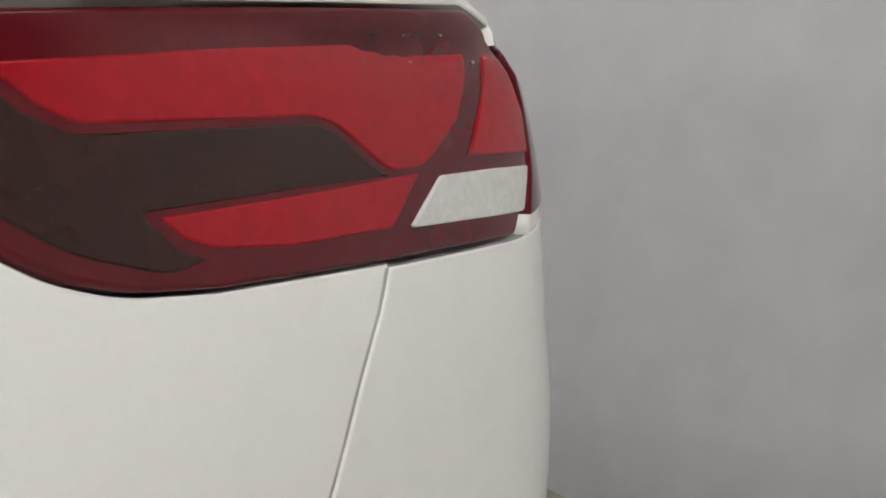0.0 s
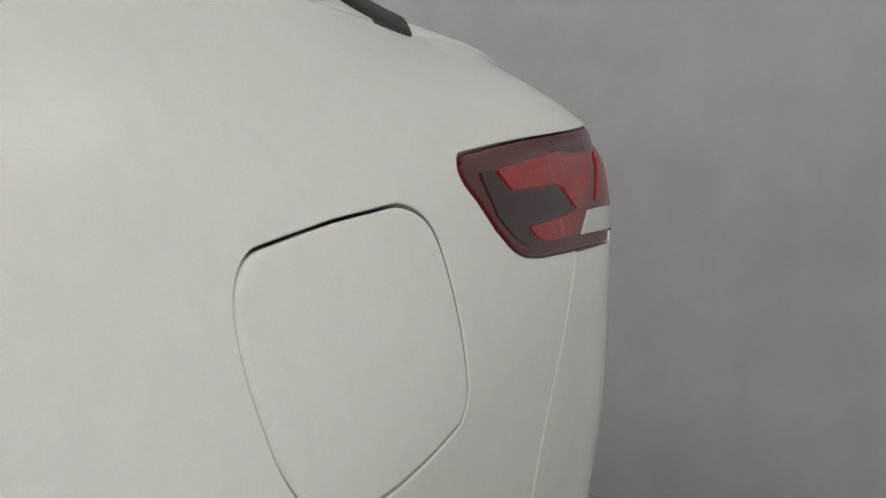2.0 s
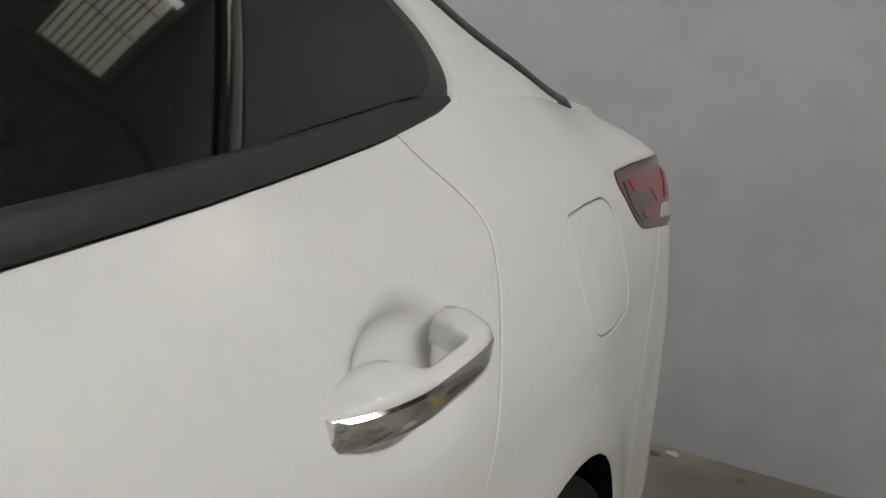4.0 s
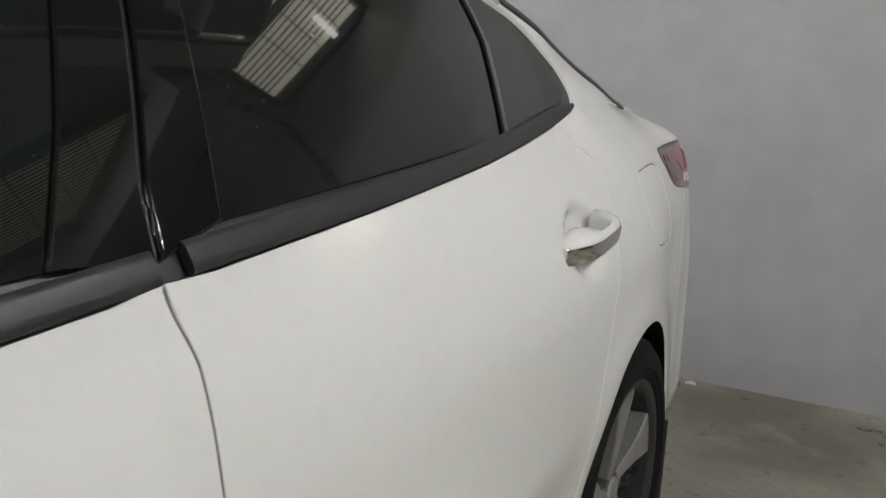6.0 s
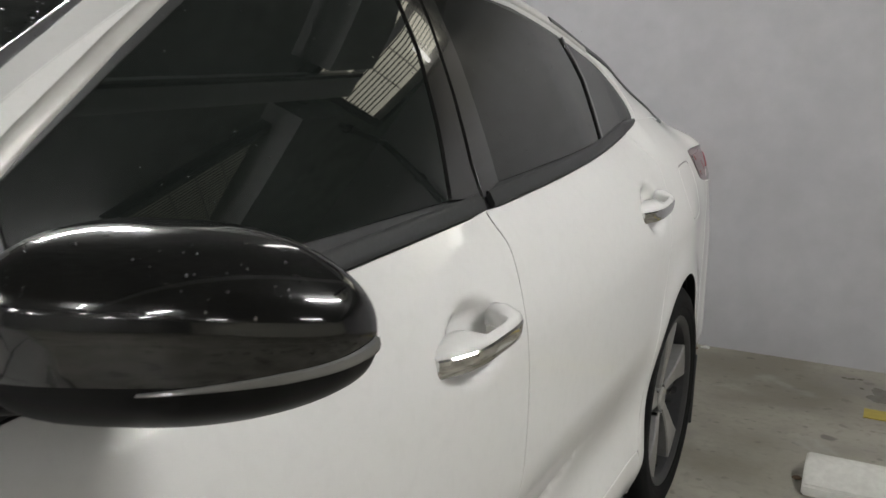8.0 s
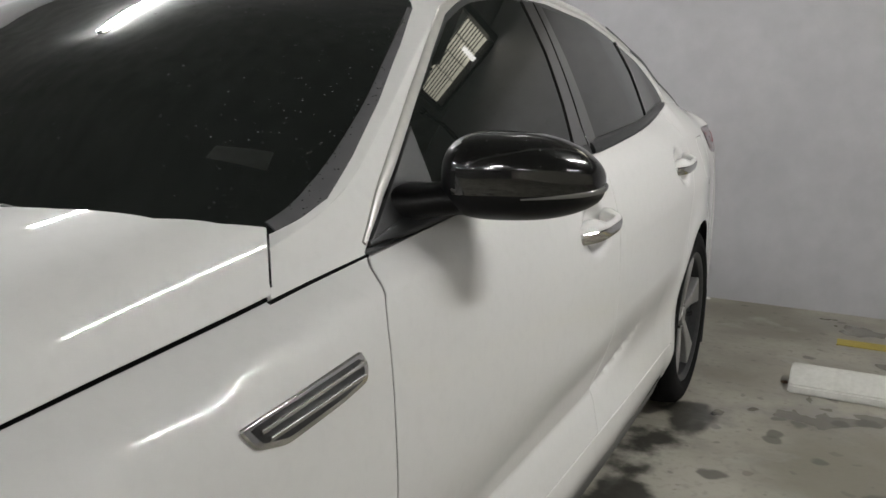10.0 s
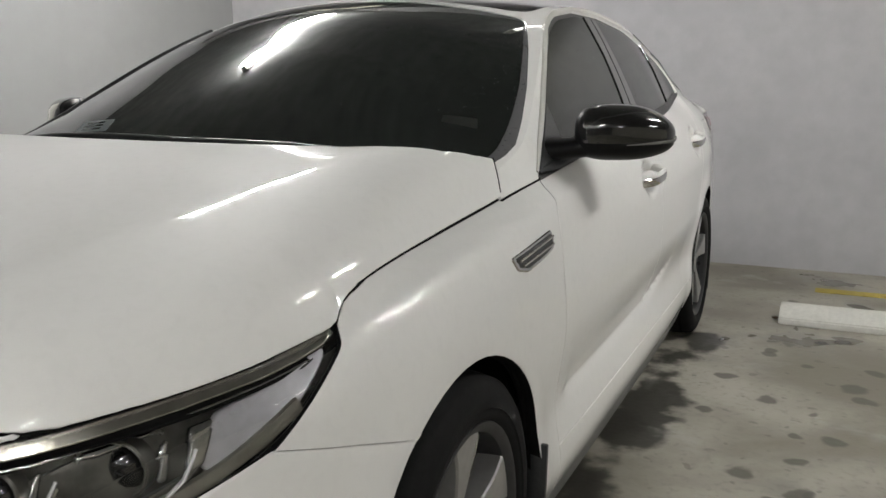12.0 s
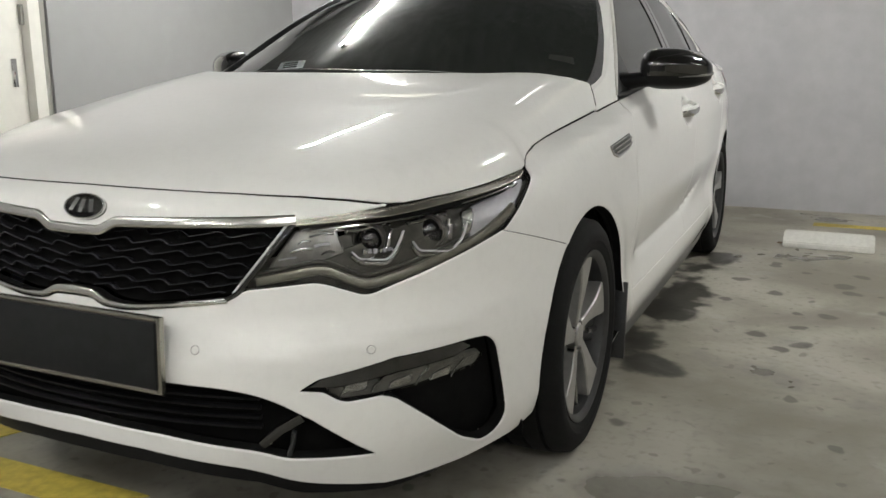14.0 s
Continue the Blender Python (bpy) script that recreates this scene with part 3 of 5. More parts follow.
DUCT = material("grey_duct", (.40, .41, .41), .6, grain=.06, scale=10, stain=.1)
WELL = material("well_glow", (.6, .58, .48), .6)
WELL.node_tree.nodes["Principled BSDF"].inputs["Emission Color"].default_value = (1, .95, .76, 1)
WELL.node_tree.nodes["Principled BSDF"].inputs["Emission Strength"].default_value = 1.7
WELL_DIM = material("dim_well_glow", (.5, .5, .4), .6)
WELL_DIM.node_tree.nodes["Principled BSDF"].inputs["Emission Color"].default_value = (1, .97, .74, 1)
WELL_DIM.node_tree.nodes["Principled BSDF"].inputs["Emission Strength"].default_value = .26
WELL_STRIP = material("strip_glow", (.9, .9, .85), .4)
WELL_STRIP.node_tree.nodes["Principled BSDF"].inputs["Emission Color"].default_value = (1, .98, .92, 1)
WELL_STRIP.node_tree.nodes["Principled BSDF"].inputs["Emission Strength"].default_value = 4.0
# beams under the ceiling, and a pale duct along the bay
for x0, x1, y in ((-3.0, 9, -5.2), (-3.0, 1.40, 3.30), (1.70, 9, 3.30)):
    slab("beam", (x0, y, CEIL - .22), (x1, y + .30, CEIL), CEILING, "dark concrete beam under the ceiling", "beam")
duct = tagged(new("ceiling_duct"), "pale grey metal duct along the ceiling", "duct")
box_part("casing", (1.49, -4.8, CEIL - .15), (1.62, 3.66, CEIL - .05), DUCT, duct, "", .006)
box_part("edge_rail", (1.465, -4.8, CEIL - .155), (1.488, 3.66, CEIL - .125), BLACK_TRIM, duct, "black rail along the duct", .003)
for y in (-4, -2, 0, 2):
    box_part("hanger", (1.455, y, CEIL - .16), (1.64, y + .03, CEIL), STEEL, duct, "", .002)


def pipe_run(points, radius, mat, label):
    """A round pipe with a collar at each bend."""
    bm = bmesh.new()
    for a, b in zip(points, points[1:]):
        a, b = Vector(a), Vector(b)
        m = Matrix.Translation((a + b) / 2) @ (b - a).to_track_quat("Z", "Y").to_matrix().to_4x4()
        bmesh.ops.create_cone(bm, cap_ends=True, segments=14, radius1=radius, radius2=radius, depth=(b - a).length, matrix=m)
        bmesh.ops.create_cone(bm, cap_ends=True, segments=14, radius1=radius * 1.5, radius2=radius * 1.5, depth=.05, matrix=Matrix.Translation(a.lerp(b, .45)) @ m.to_quaternion().to_matrix().to_4x4())
    for p in points[1:-1]:
        bmesh.ops.create_uvsphere(bm, u_segments=14, v_segments=8, radius=radius * 1.25, matrix=Matrix.Translation(p))
    return tagged(part("ceiling_pipe", bm, mat), label, "pipe")


pipe_run([(1.80, 3.62, CEIL - .05), (2.12, 4.44, CEIL - .05), (2.30, 4.44, 1.9)], .020, BLACK_TRIM, "thin dark pipe along the ceiling and down the wall")


# wells in the ceiling that let pale daylight through a wire mesh
def light_well(cx, cy, a, b, turn=0.0, glow=None, strip=False, pitch=.05):
    root = tagged(new("light_well"), "mesh-covered light well in the ceiling with pale daylight", "light well", "ceiling light wells")
    root.matrix_basis = pose(cx, cy, CEIL - .01, 0, 0, turn)
    box_part("pane", (-a, -b, -.012), (a, b, -.004), glow or WELL, root, "pale glowing pane")
    for lo, hi in (((-a - .05, -b - .05, -.07), (-a, b + .05, 0)), ((a, -b - .05, -.07), (a + .05, b + .05, 0)), ((-a, -b - .05, -.07), (a, -b, 0)), ((-a, b, -.07), (a, b + .05, 0))):
        box_part("frame_bar", lo, hi, BLACK_TRIM, root, "", .004)
    for k in range(1, int(2 * a / .15)):
        box_part("mesh_wire", (-a + k * .15 - .003, -b, -.028), (-a + k * .15 + .003, b, -.022), BLACK_TRIM, root)
    for k in range(1, int(2 * b / pitch)):
        box_part("mesh_wire", (-a, -b + k * pitch - .0018, -.022), (a, -b + k * pitch + .0018, -.016), BLACK_TRIM, root)
    if strip:
        box_part("strip_lamp", (-.16, .16, -.046), (-.125, b - .01, -.030), WELL_STRIP, root, "bright strip lamp inside the well", .003)
        box_part("cross_bar", (-a, -.14, -.034), (a, -.06, -.030), DUCT, root, "pale cross bar")


light_well(1.40, 3.95, .34, .42, -25, strip=True)
light_well(-1.92, 3.92, .42, .29)
light_well(2.29, 3.22, .51, .29, -54, WELL_DIM, pitch=.025)

# fluorescent tubes
@functools.lru_cache(None)
def tube_glow(power):
    m = material("tube_glow", (1, 1, 1), .4)
    m.node_tree.nodes["Principled BSDF"].inputs["Emission Color"].default_value = (1, .985, .95, 1)
    m.node_tree.nodes["Principled BSDF"].inputs["Emission Strength"].default_value = power
    return m


def tube_lamp(x, y, power, length=1.2, z=CEIL - .06, turn=0.0, twin=False):
    root = tagged(new("tube_lamp"), "bare white fluorescent tube lamp on the ceiling", "lamp", "ceiling lamps")
    root.matrix_basis = pose(x, y, z, 0, 0, turn)
    box_part("batten", (-.03, -length / 2 - .02, .02), (.03, length / 2 + .02, .06), STEEL, root, "", .004)
    for dx in ((-.03, .042) if twin else (0,)):
        bm = bmesh.new()
        bmesh.ops.create_cone(bm, cap_ends=True, segments=12, radius1=.014, radius2=.014, depth=length, matrix=Matrix.Translation((dx, 0, 0)) @ Matrix.Rotation(radians(90), 4, "X"))
        part("tube", bm, tube_glow(power), root, "glowing white tube")
    for s in (-1, 1):
        box_part("holder", (-.02, s * (length / 2 + .012) - .012, -.016), (.02, s * (length / 2 + .012) + .012, .03), STEEL, root, "", .002)
    return root


# powers set lamp by lamp to balance the brightness; some far ones, unseen, are added for general light
for x, y, power in ((-1.42, 2.35, 230), (2.68, 2.12, 385), (-1.42, -2.9, 260), (1.2, -3.3, 215), (3.4, -3.4, 300), (6.0, 1.0, 90),
                    (-1.2, -6.2, 95), (1.6, -5.6, 95), (4.4, -6.4, 95), (-.2, -7.8, 95), (3.0, -8.0, 95), (6.6, -4.2, 60)):
    tube_lamp(x, y, power, twin=y < -5 or (x < 0 and y > 0))

# short lamp added without a known source, for a highlight on the bonnet's shoulder
tube_lamp(.30, 3.05, 14, length=.7)

# wheel stop, lines on the floor, litter
stop = tagged(new("wheel_stop"), "low white-painted concrete wheel stop on the floor", "wheel stop")
stop.location = (1.49, 3.19, 0)
bm = bmesh.new()
sec = [(-.105, 0), (-.095, .032), (-.01, .078), (.06, .080), (.085, .052), (.09, 0)]
ring = []
for x in (-.245, .245):
    ring.append([bm.verts.new((x, a, b)) for a, b in sec])
for k in range(len(sec)):
    bm.faces.new((ring[0][k], ring[0][(k + 1) % 6], ring[1][(k + 1) % 6], ring[1][k]))
bm.faces.new(ring[0])
bm.faces.new(ring[1][::-1])
bmesh.ops.bevel(bm, geom=bm.edges[:], offset=.006, segments=2, affect="EDGES")
part("block", bm, STOP, stop)


def floor_line(x0, x1, y0, y1, skew=0.0):
    bm = bmesh.new()
    v = [bm.verts.new(p) for p in ((x0, y0, .004), (x1, y0, .004), (x1 + skew, y1, .004), (x0, y1, .004))]
    w = [bm.verts.new((*p.co.xy, .0005)) for p in v]
    bm.faces.new(v)
    for k in range(4):
        bm.faces.new((v[k], w[k], w[(k + 1) % 4], v[(k + 1) % 4]))
    ob = part("floor_line", bm, YELLOW)
    return tagged(ob, "worn yellow painted bay line on the floor", "floor line", kind="structure")


floor_line(1.39, 4.2, 3.87, 3.97)
floor_line(-2.6, -.16, -.87, -.75, .12)
floor_line(-2.6, -.70, -.66, -.56, .04)


def scrap(name, x, y, size, mat, label):
    bm = bmesh.new()
    bmesh.ops.create_icosphere(bm, subdivisions=2, radius=1)
    for v in bm.verts:
        v.co *= 1 + .35 * noise.noise(v.co * 1.7 + Vector((x * 9, y * 7, 0)))
        v.co.x, v.co.y, v.co.z = v.co.x * size[0], v.co.y * size[1], max(v.co.z, -.6) * size[2]
    ob = part(name, bm, mat)
    low = min(v.co.z for v in ob.data.vertices)
    ob.location = (x, y, -low + .0005)
    return tagged(ob, label, "litter")


scrap("paper_scrap", .70, 4.43, (.022, .012, .008), PAPER, "crumpled white paper scrap by the wall")
scrap("dirt_scrap", .655, 4.40, (.02, .010, .008), BROWN, "brown scrap of dirt by the wall")
scrap("leaf_scrap", 1.225, 3.20, (.016, .012, .005), BROWN, "dry brown leaf beside the wheel stop")


# ---------------------------------------------------------------- the car
car = tagged(new("car"), "white four-door saloon with tinted windows, parked against the wall", "car")
WHEELS_Y, AXLE = (0.0, 2.805), .33


def belt_run(a, b, n=24, drop=0.0):
    return [(float(u), float(pchip(BELT["u"], BELT["z"], u)) - drop) for u in np.linspace(a, b, n)]


def arc(yc, a, b, r=.366, n=22):
    return [(yc + r * math.cos(radians(t)), AXLE + r * math.sin(radians(t))) for t in np.linspace(a, b, n)]


def both(points, centre):
    """A half outline, from the middle out and back, closed by its mirror image."""
    return list(points) + [(2 * centre - p[0], *p[1:]) for p in reversed(points)]


def left_right(make):
    return [make(1), make(-1)]


GAP_A = [(.60, .957), (.585, .944), (.571, .925, .02), (.556, .903, .02), (.548, .87), (.546, .84), (.543, .786), (.531, .70, .05), (.515, .50, .05), (.503, .345)]
GAP_B = [(1.638, 1.027), (1.626, 1.006, .015), (1.6205, .977, .03), (1.614, .935), (1.605, .885, .05), (1.602, .83, .05), (1.606, .78), (1.606, .735, .05), (1.600, .67, .05), (1.588, .60, .06), (1.567, .48, .06), (1.54, .345)]
GAP_C = [(2.609, 1.094), (2.620, 1.070), (2.634, 1.051), (2.652, 1.027, .012), (2.658, 1.005, .012), (2.650, .974, .02), (2.634, .945), (2.612, .910), (2.590, .868, .03), (2.572, .815, .05), (2.548, .75, .05), (2.508, .66, .05), (2.455, .55, .05), (2.415, .45, .05), (2.385, .345)]
LAMP_LOW = [(-.313, .836), (-.340, .815, .02), (-.379, .792, .02), (-.499, .716, .06), (-.667, .672, .05), (-.811, .636, .03), (-.865, .618, .03), (-.913, .634, .03),
            (-.967, .652, .04), (-1.117, .636, .01), (-1.150, .622, .006)]
LAMP_TOP = SEAM_SIDE[:6]
FOG = [(-1.012, .428, .004), (-.975, .452, .01), (-.817, .486), (-.631, .492), (-.572, .489, .02), (-.545, .465, .02), (-.512, .35), (-.490, .268, .02), (-.503, .228, .03), (-.548, .213, .03),
       (-.63, .252, .02), (-.739, .338), (-.815, .396, .015), (-.845, .405), (-.925, .397, .02), (-.965, .424, .01)]
LOW_GRILLE = [(U_NOSE, .435), (-1.309, .436), (-1.159, .430, .05), (-1.075, .412, .05), (-.991, .362), (-.895, .292), (-.855, .266, .006), (-1.045, .270, .02), (-1.105, .289, .03), (-1.327, .312), (U_NOSE, .322)]
GRILLE = [(U_NOSE, .730), (-1.478, .731, .01), (-1.437, .752, .012), (-1.036, .766), (-1.022, .768, .006), (-1.138, .630, .006), (-1.165, .617, .02), (-1.40, .588, .03), (-1.462, .594, .015), (-1.497, .611, .012), (U_NOSE, .613)]
SEAM = [(-.499, .716), (-.343, .674), (-.215, .637)]

under = dict(gap=0, bead=.0005, lip=.004)
skin = dict(gap=.0015, bead=.0014, lip=.030, seal=GAP_SHADE)

# skins -----------------------------------------------------------------
fender_out = SEAM_SIDE[6:] + belt_run(-.19, .585, 20, -.003) + GAP_A + [(.503, .19), (.345, .19)] + arc(0, -22, 122) + [(p[0], p[1] - .0010) for p in SEAM[::-1]] + [(-.379, .792, .02), (-.340, .815, .02)]
left_right(lambda s: patch("fender", flank, rounded(fender_out), PAINT, car, side=s, step=.02, **{**skin, "seal": LINER}))


def blacken_arch(ob):
    """Near-black on the turned-in edge of the wheel arches."""
    ob.data.materials.append(LINER)
    for p in ob.data.polygons:
        if p.material_index == 1 and any(math.hypot(p.center.y - y, p.center.z - AXLE) < .385 for y in WHEELS_Y):
            p.material_index = 2


# filler behind the joints, in the grey that stands for the shade inside them
left_right(lambda s: patch("inner_panel", flank, rounded([(-.28, .84)] + belt_run(-.2, 2.9, 40, .006) + [(3.4, 1.05), (3.4, .30)] + arc(2.805, -8, 188, .40) + [(2.40, .19), (.40, .19)] + arc(0, -8, 188, .40) + [(-.40, .30), (-.45, .70)]), GAP_SHADE, car, side=s, off=-.032, step=.05, **under))

door_f = GAP_A[::-1] + belt_run(.60, 1.638, 20, .001)[1:-1] + GAP_B
doors = {}
for s in (1, -1):
    doors["f", s] = patch("front_door", flank, rounded(door_f), PAINT, car, side=s, step=.014, **skin)
    doors["r", s] = patch("rear_door", flank, rounded(GAP_B[::-1] + belt_run(1.638, 2.612, 20, .001)[1:-1] + GAP_C), PAINT, car, side=s, step=.014, **skin)
left_right(lambda s: patch("sill_panel", flank, rounded([(.503, .345), (2.385, .345), (2.41, .30), (2.445, .225), (.503, .225)]), PAINT, car, side=s, step=.03, gap=.0015))
left_right(lambda s: patch("sill_strip", flank, rounded([(.37, .229), (2.452, .229), (2.46, .135), (.37, .135)]), SILL_PLASTIC, car, "dark grey plastic sill strip", side=s, step=.03, gap=0, off=-.004, lip=.05))

TAIL = [(3.107, 1.006, .008), (3.118, 1.017, .008), (3.22, 1.018), (3.432, 1.0185, .004), (3.468, 1.003, .02), (3.482, .966), (3.476, .930), (3.452, .897, .004), (3.332, .910), (3.235, .922), (3.196, .930, .02), (3.172, .941, .01), (3.147, .961), (3.125, .985), (3.111, .998, .01)]
RSEAM = [(3.334, .9095), (3.324, .889), (3.306, .861, .02), (3.287, .82), (3.266, .778, .03), (3.250, .735), (3.243, .69, .03), (3.243, .61), (3.262, .52), (3.245, .43), (3.172, .375)]
quarter = GAP_C[::-1] + [(2.70, 1.12), (2.76, 1.128)] + belt_run(2.80, 3.495, 24, -.005) + [(3.495, 1.012), (3.475, 1.006)] + TAIL[3::-1] + TAIL[:7:-1] + RSEAM + arc(2.805, 7, 187) + [(2.43, .20), (2.405, .30)]
FLAP = [(2.864, .992, .015), (2.942, .996), (3.020, .996, .02), (3.050, .980, .02), (3.058, .948, .03), (3.064, .90), (3.068, .858, .015), (3.057, .840, .015), (3.01, .836, .02), (2.955, .836, .02), (2.896, .844, .02), (2.866, .866, .02), (2.850, .895, .02), (2.843, .94, .02), (2.847, .973, .015)]
flap_out = rounded(FLAP, step=.008)
left_right(lambda s: patch("quarter_panel", flank, rounded(quarter), PAINT, car, side=s, step=.016, **skin, holes=[flap_out] if s > 0 else ()))
patch("fuel_flap", flank, flap_out, PAINT, car, "white fuel filler flap", step=.014, gap=.0008, bead=.0028, lip=.03, seal=GAP_SHADE)

rear_half = [(3.462, .8945), (3.45, .8955), (3.334, .908)] + RSEAM[1:] + arc(2.805, 6, -14, .366, 6) + [(3.22, .235), (3.6, .24), (U_TAIL, .25)]
patch("rear_bumper", flank, rounded(both([(U_TAIL, .88)] + [(3.72, .885)] + rear_half, U_TAIL)), PAINT, car, step=.03, **skin)
patch("boot_face", flank, rounded(both([(U_TAIL, 1.018), (3.9, 1.020), (3.7, 1.026), (3.55, 1.040), (3.499, 1.050), (3.499, 1.012), (3.489, .99), (3.485, .93), (3.470, .891), (3.72, .887), (U_TAIL, .882)], U_TAIL)), PAINT, car, step=.03)
left_right(lambda s: patch("reflector", flank, rounded([(3.575, .598), (3.60, .655), (3.74, .66), (3.74, .61)], .006), RED_DEEP, car, "dark red rear reflector", side=s, off=.002, step=.02, gap=0))

nose = SEAM_FRONT + LAMP_TOP[1::-1] + LAMP_LOW[::-1][:8] + [(-.499, .716)] + SEAM[1:] + arc(0, 121, 196, .368, 10) + [(-.42, .195, .02), (-.60, .178), (-.82, .174), (-1.03, .204, .05), (-1.12, .240, .05), (-1.38, .268), (U_NOSE, .274)]
fog_hole = rounded(FOG, step=.008)
patch("front_bumper", flank, rounded(both(nose, U_NOSE)), PAINT, car, step=.02,
      holes=[fog_hole, fog_hole * (-1, 1) + (2 * U_NOSE, 0), rounded(both(LOW_GRILLE, U_NOSE)), rounded(both(GRILLE, U_NOSE))], lip=.03, bead=.004, gap=.0005, seal=LINER)

# black spoiler under the bumper, and an unseen tray added behind it to keep light off the floor
spoiler = [(U_NOSE, .285), (-1.38, .278), (-1.12, .250), (-1.03, .214, .03), (-.82, .184), (-.66, .186), (-.66, .158), (-.82, .150), (-1.03, .166, .03), (-1.12, .196), (-1.38, .224), (U_NOSE, .230)]
patch("under_spoiler", flank, rounded(both(spoiler, U_NOSE)), ARM_BLACK, car, "matt black spoiler under the front bumper", off=-.014, step=.03, gap=0, bead=.003, lip=.03)
box_part("under_tray", (-.62, -.70, .168), (.62, -.36, .190), LINER, car, "unseen black tray under the front, there to block light", .006)

# bonnet
ys = np.r_[np.linspace(-.69, -.33, 14), np.linspace(-.31, .405, 40)]
edge = hood_edge(ys)
bonnet_half = [(float(p[0]), float(p[1])) for p in _front] + [(float(e[0]) - .0012 + .0024 * math.exp(-((float(e[1]) + .27) / .07) ** 2), float(e[1])) for e in edge] + [(.757, .449, .006), (.735, .385), (.694, .315), (.60, .258), (.503, .224), (.25, .202), (0, .196)]
xs = np.r_[np.arange(0, .66, .03), np.arange(.66, .80, .006)]
# sheet under the bonnet, black for the shade in its joints
patch("bonnet_liner", hood, rounded(both([(p[0] * 1.004, p[1]) for p in bonnet_half], 0)), LINER, car, off=-.022, step=.06, gap=-.006, bead=.0005, lip=.004)
patch("bonnet", hood, rounded(both(bonnet_half, 0)), PAINT, car, step=.02, gap=.0010, bead=.0010, lip=.02, seal=LINER, lines=(np.r_[-xs[:0:-1], xs], np.arange(-.89, .46, .025)))

# greenhouse --------------------------------------------------------------
DLO = [(.602, .964), (.69, 1.027), (.80, 1.098), (.906, 1.165), (1.056, 1.252), (1.206, 1.333), (1.36, 1.385, .1), (1.6, 1.412), (1.9, 1.410), (2.2, 1.382), (2.45, 1.335, .1), (2.66, 1.272, .05), (2.752, 1.19, .05), (2.765, 1.15, .03), (2.725, 1.110, .04)]
rail_pts = [(float(y), float(pchip(RAIL_Y, RAIL_Z, y))) for y in np.linspace(3.26, .412, 46)]
frame_out = [(.408, .932)] + belt_run(.43, .598, 5) + DLO + belt_run(2.63, 3.26, 16) + rail_pts
left_right(lambda s: patch("side_frame", side_glass, rounded(frame_out), PAINT, car, side=s, step=.02, gap=0, bead=.0012))
left_right(lambda s: patch("cowl_corner", flank, rounded(belt_run(.425, .598, 6, .0) + [(.598, .93), (.425, .90)]), GAP_SHADE, car, side=s, off=-.01, step=.03, **under))
WS = [(0, .16), (.35, .20), (.60, .268), (.70, .336), (.750, .455, .004), (.760, .52), (.763, .58), (.742, .68), (.705, .82), (.645, 1.0), (.585, 1.155), (.548, 1.215, .06), (.35, 1.165), (0, 1.14)]
RW = [(0, 2.42), (.45, 2.46, .05), (.535, 2.52, .06)] + [(float(rail(y)[0]) - .014, float(y)) for y in np.linspace(2.62, 3.2, 9)] + [(.67, 3.240, .02), (.60, 3.264), (0, 3.281)]
SKY = [(0, 1.19), (.36, 1.225), (.53, 1.275, .06), (.545, 1.40), (.545, 2.1), (.53, 2.32, .05), (0, 2.34)]
rx = [(float(rail(y)[0]) - .0005, float(y)) for y in np.linspace(.43, 3.245, 44)]
ws_out, rw_out, sky_out = (rounded(both(p, 0)) for p in (WS, RW, SKY))
roof_half = [(p[0] + (.002 if k < 2 else 0), p[1]) for k, p in enumerate(WS[:3:-1])] + rx + [(0, 3.285)]
patch("roof", top, rounded(both(roof_half, 0)), PAINT, car, step=.025, gap=0, bead=.0012, holes=[rw_out, sky_out])
patch("windscreen", top, ws_out, TINT, car, "dark tinted windscreen with water drops", step=.03, off=-.003, gap=.0)
patch("rear_window", top, rw_out, TINT_REAR, car, "dark tinted rear window", step=.04, off=-.003, gap=0)
ribbon("rear_window_band", top, shrink(rw_out, .020), .036, .002, BLACK_TRIM, car, "black band round the rear window", off=-.003, closed=True)
# the left edge's pale reflection is a grey strip laid over the glass
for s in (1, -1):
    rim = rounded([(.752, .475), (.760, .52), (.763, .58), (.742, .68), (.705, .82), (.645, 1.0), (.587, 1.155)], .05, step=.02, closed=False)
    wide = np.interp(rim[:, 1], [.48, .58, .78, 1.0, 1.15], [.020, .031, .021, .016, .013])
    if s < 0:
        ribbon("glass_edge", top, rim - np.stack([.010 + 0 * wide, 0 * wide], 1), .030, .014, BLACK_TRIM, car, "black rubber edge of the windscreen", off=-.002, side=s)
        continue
    ribbon("glass_edge", top, rim - np.stack([wide / 2, 0 * wide], 1), wide, .0025, EDGE_SHEEN, car, "windscreen edge with its pale reflection painted grey, with drops", off=-.003, side=s)
patch("roof_glass", top, sky_out, BLACK_GLOSS, car, "black glass roof panel", step=.04, off=-.002, gap=.001)
boot_edge = [(float(rail(y)[0]) - .001, float(y)) for y in np.linspace(3.248, 3.40, 6)] + [(float(p[0]) - .002, float(p[1]) - .002) for p in belt(np.linspace(3.47, 4.25, 18)) if p[0] > .02]
patch("boot_lid", top, rounded(both([(0, 3.287)] + boot_edge + [(0, boot_edge[-1][1])], 0)), PAINT, car, step=.03, gap=.001)

GLASS_F = [(.845, 1.035), (.862, 1.135, .02), (1.056, 1.243), (1.206, 1.322), (1.36, 1.373, .08), (1.6, 1.400), (1.70, 1.40), (1.664, 1.272), (1.605, 1.15), (1.548, 1.05)]
GLASS_R = [(1.722, 1.06), (1.79, 1.255), (1.83, 1.397), (2.1, 1.382), (2.39, 1.338, .03), (2.432, 1.31), (2.437, 1.235), (2.350, 1.090)]
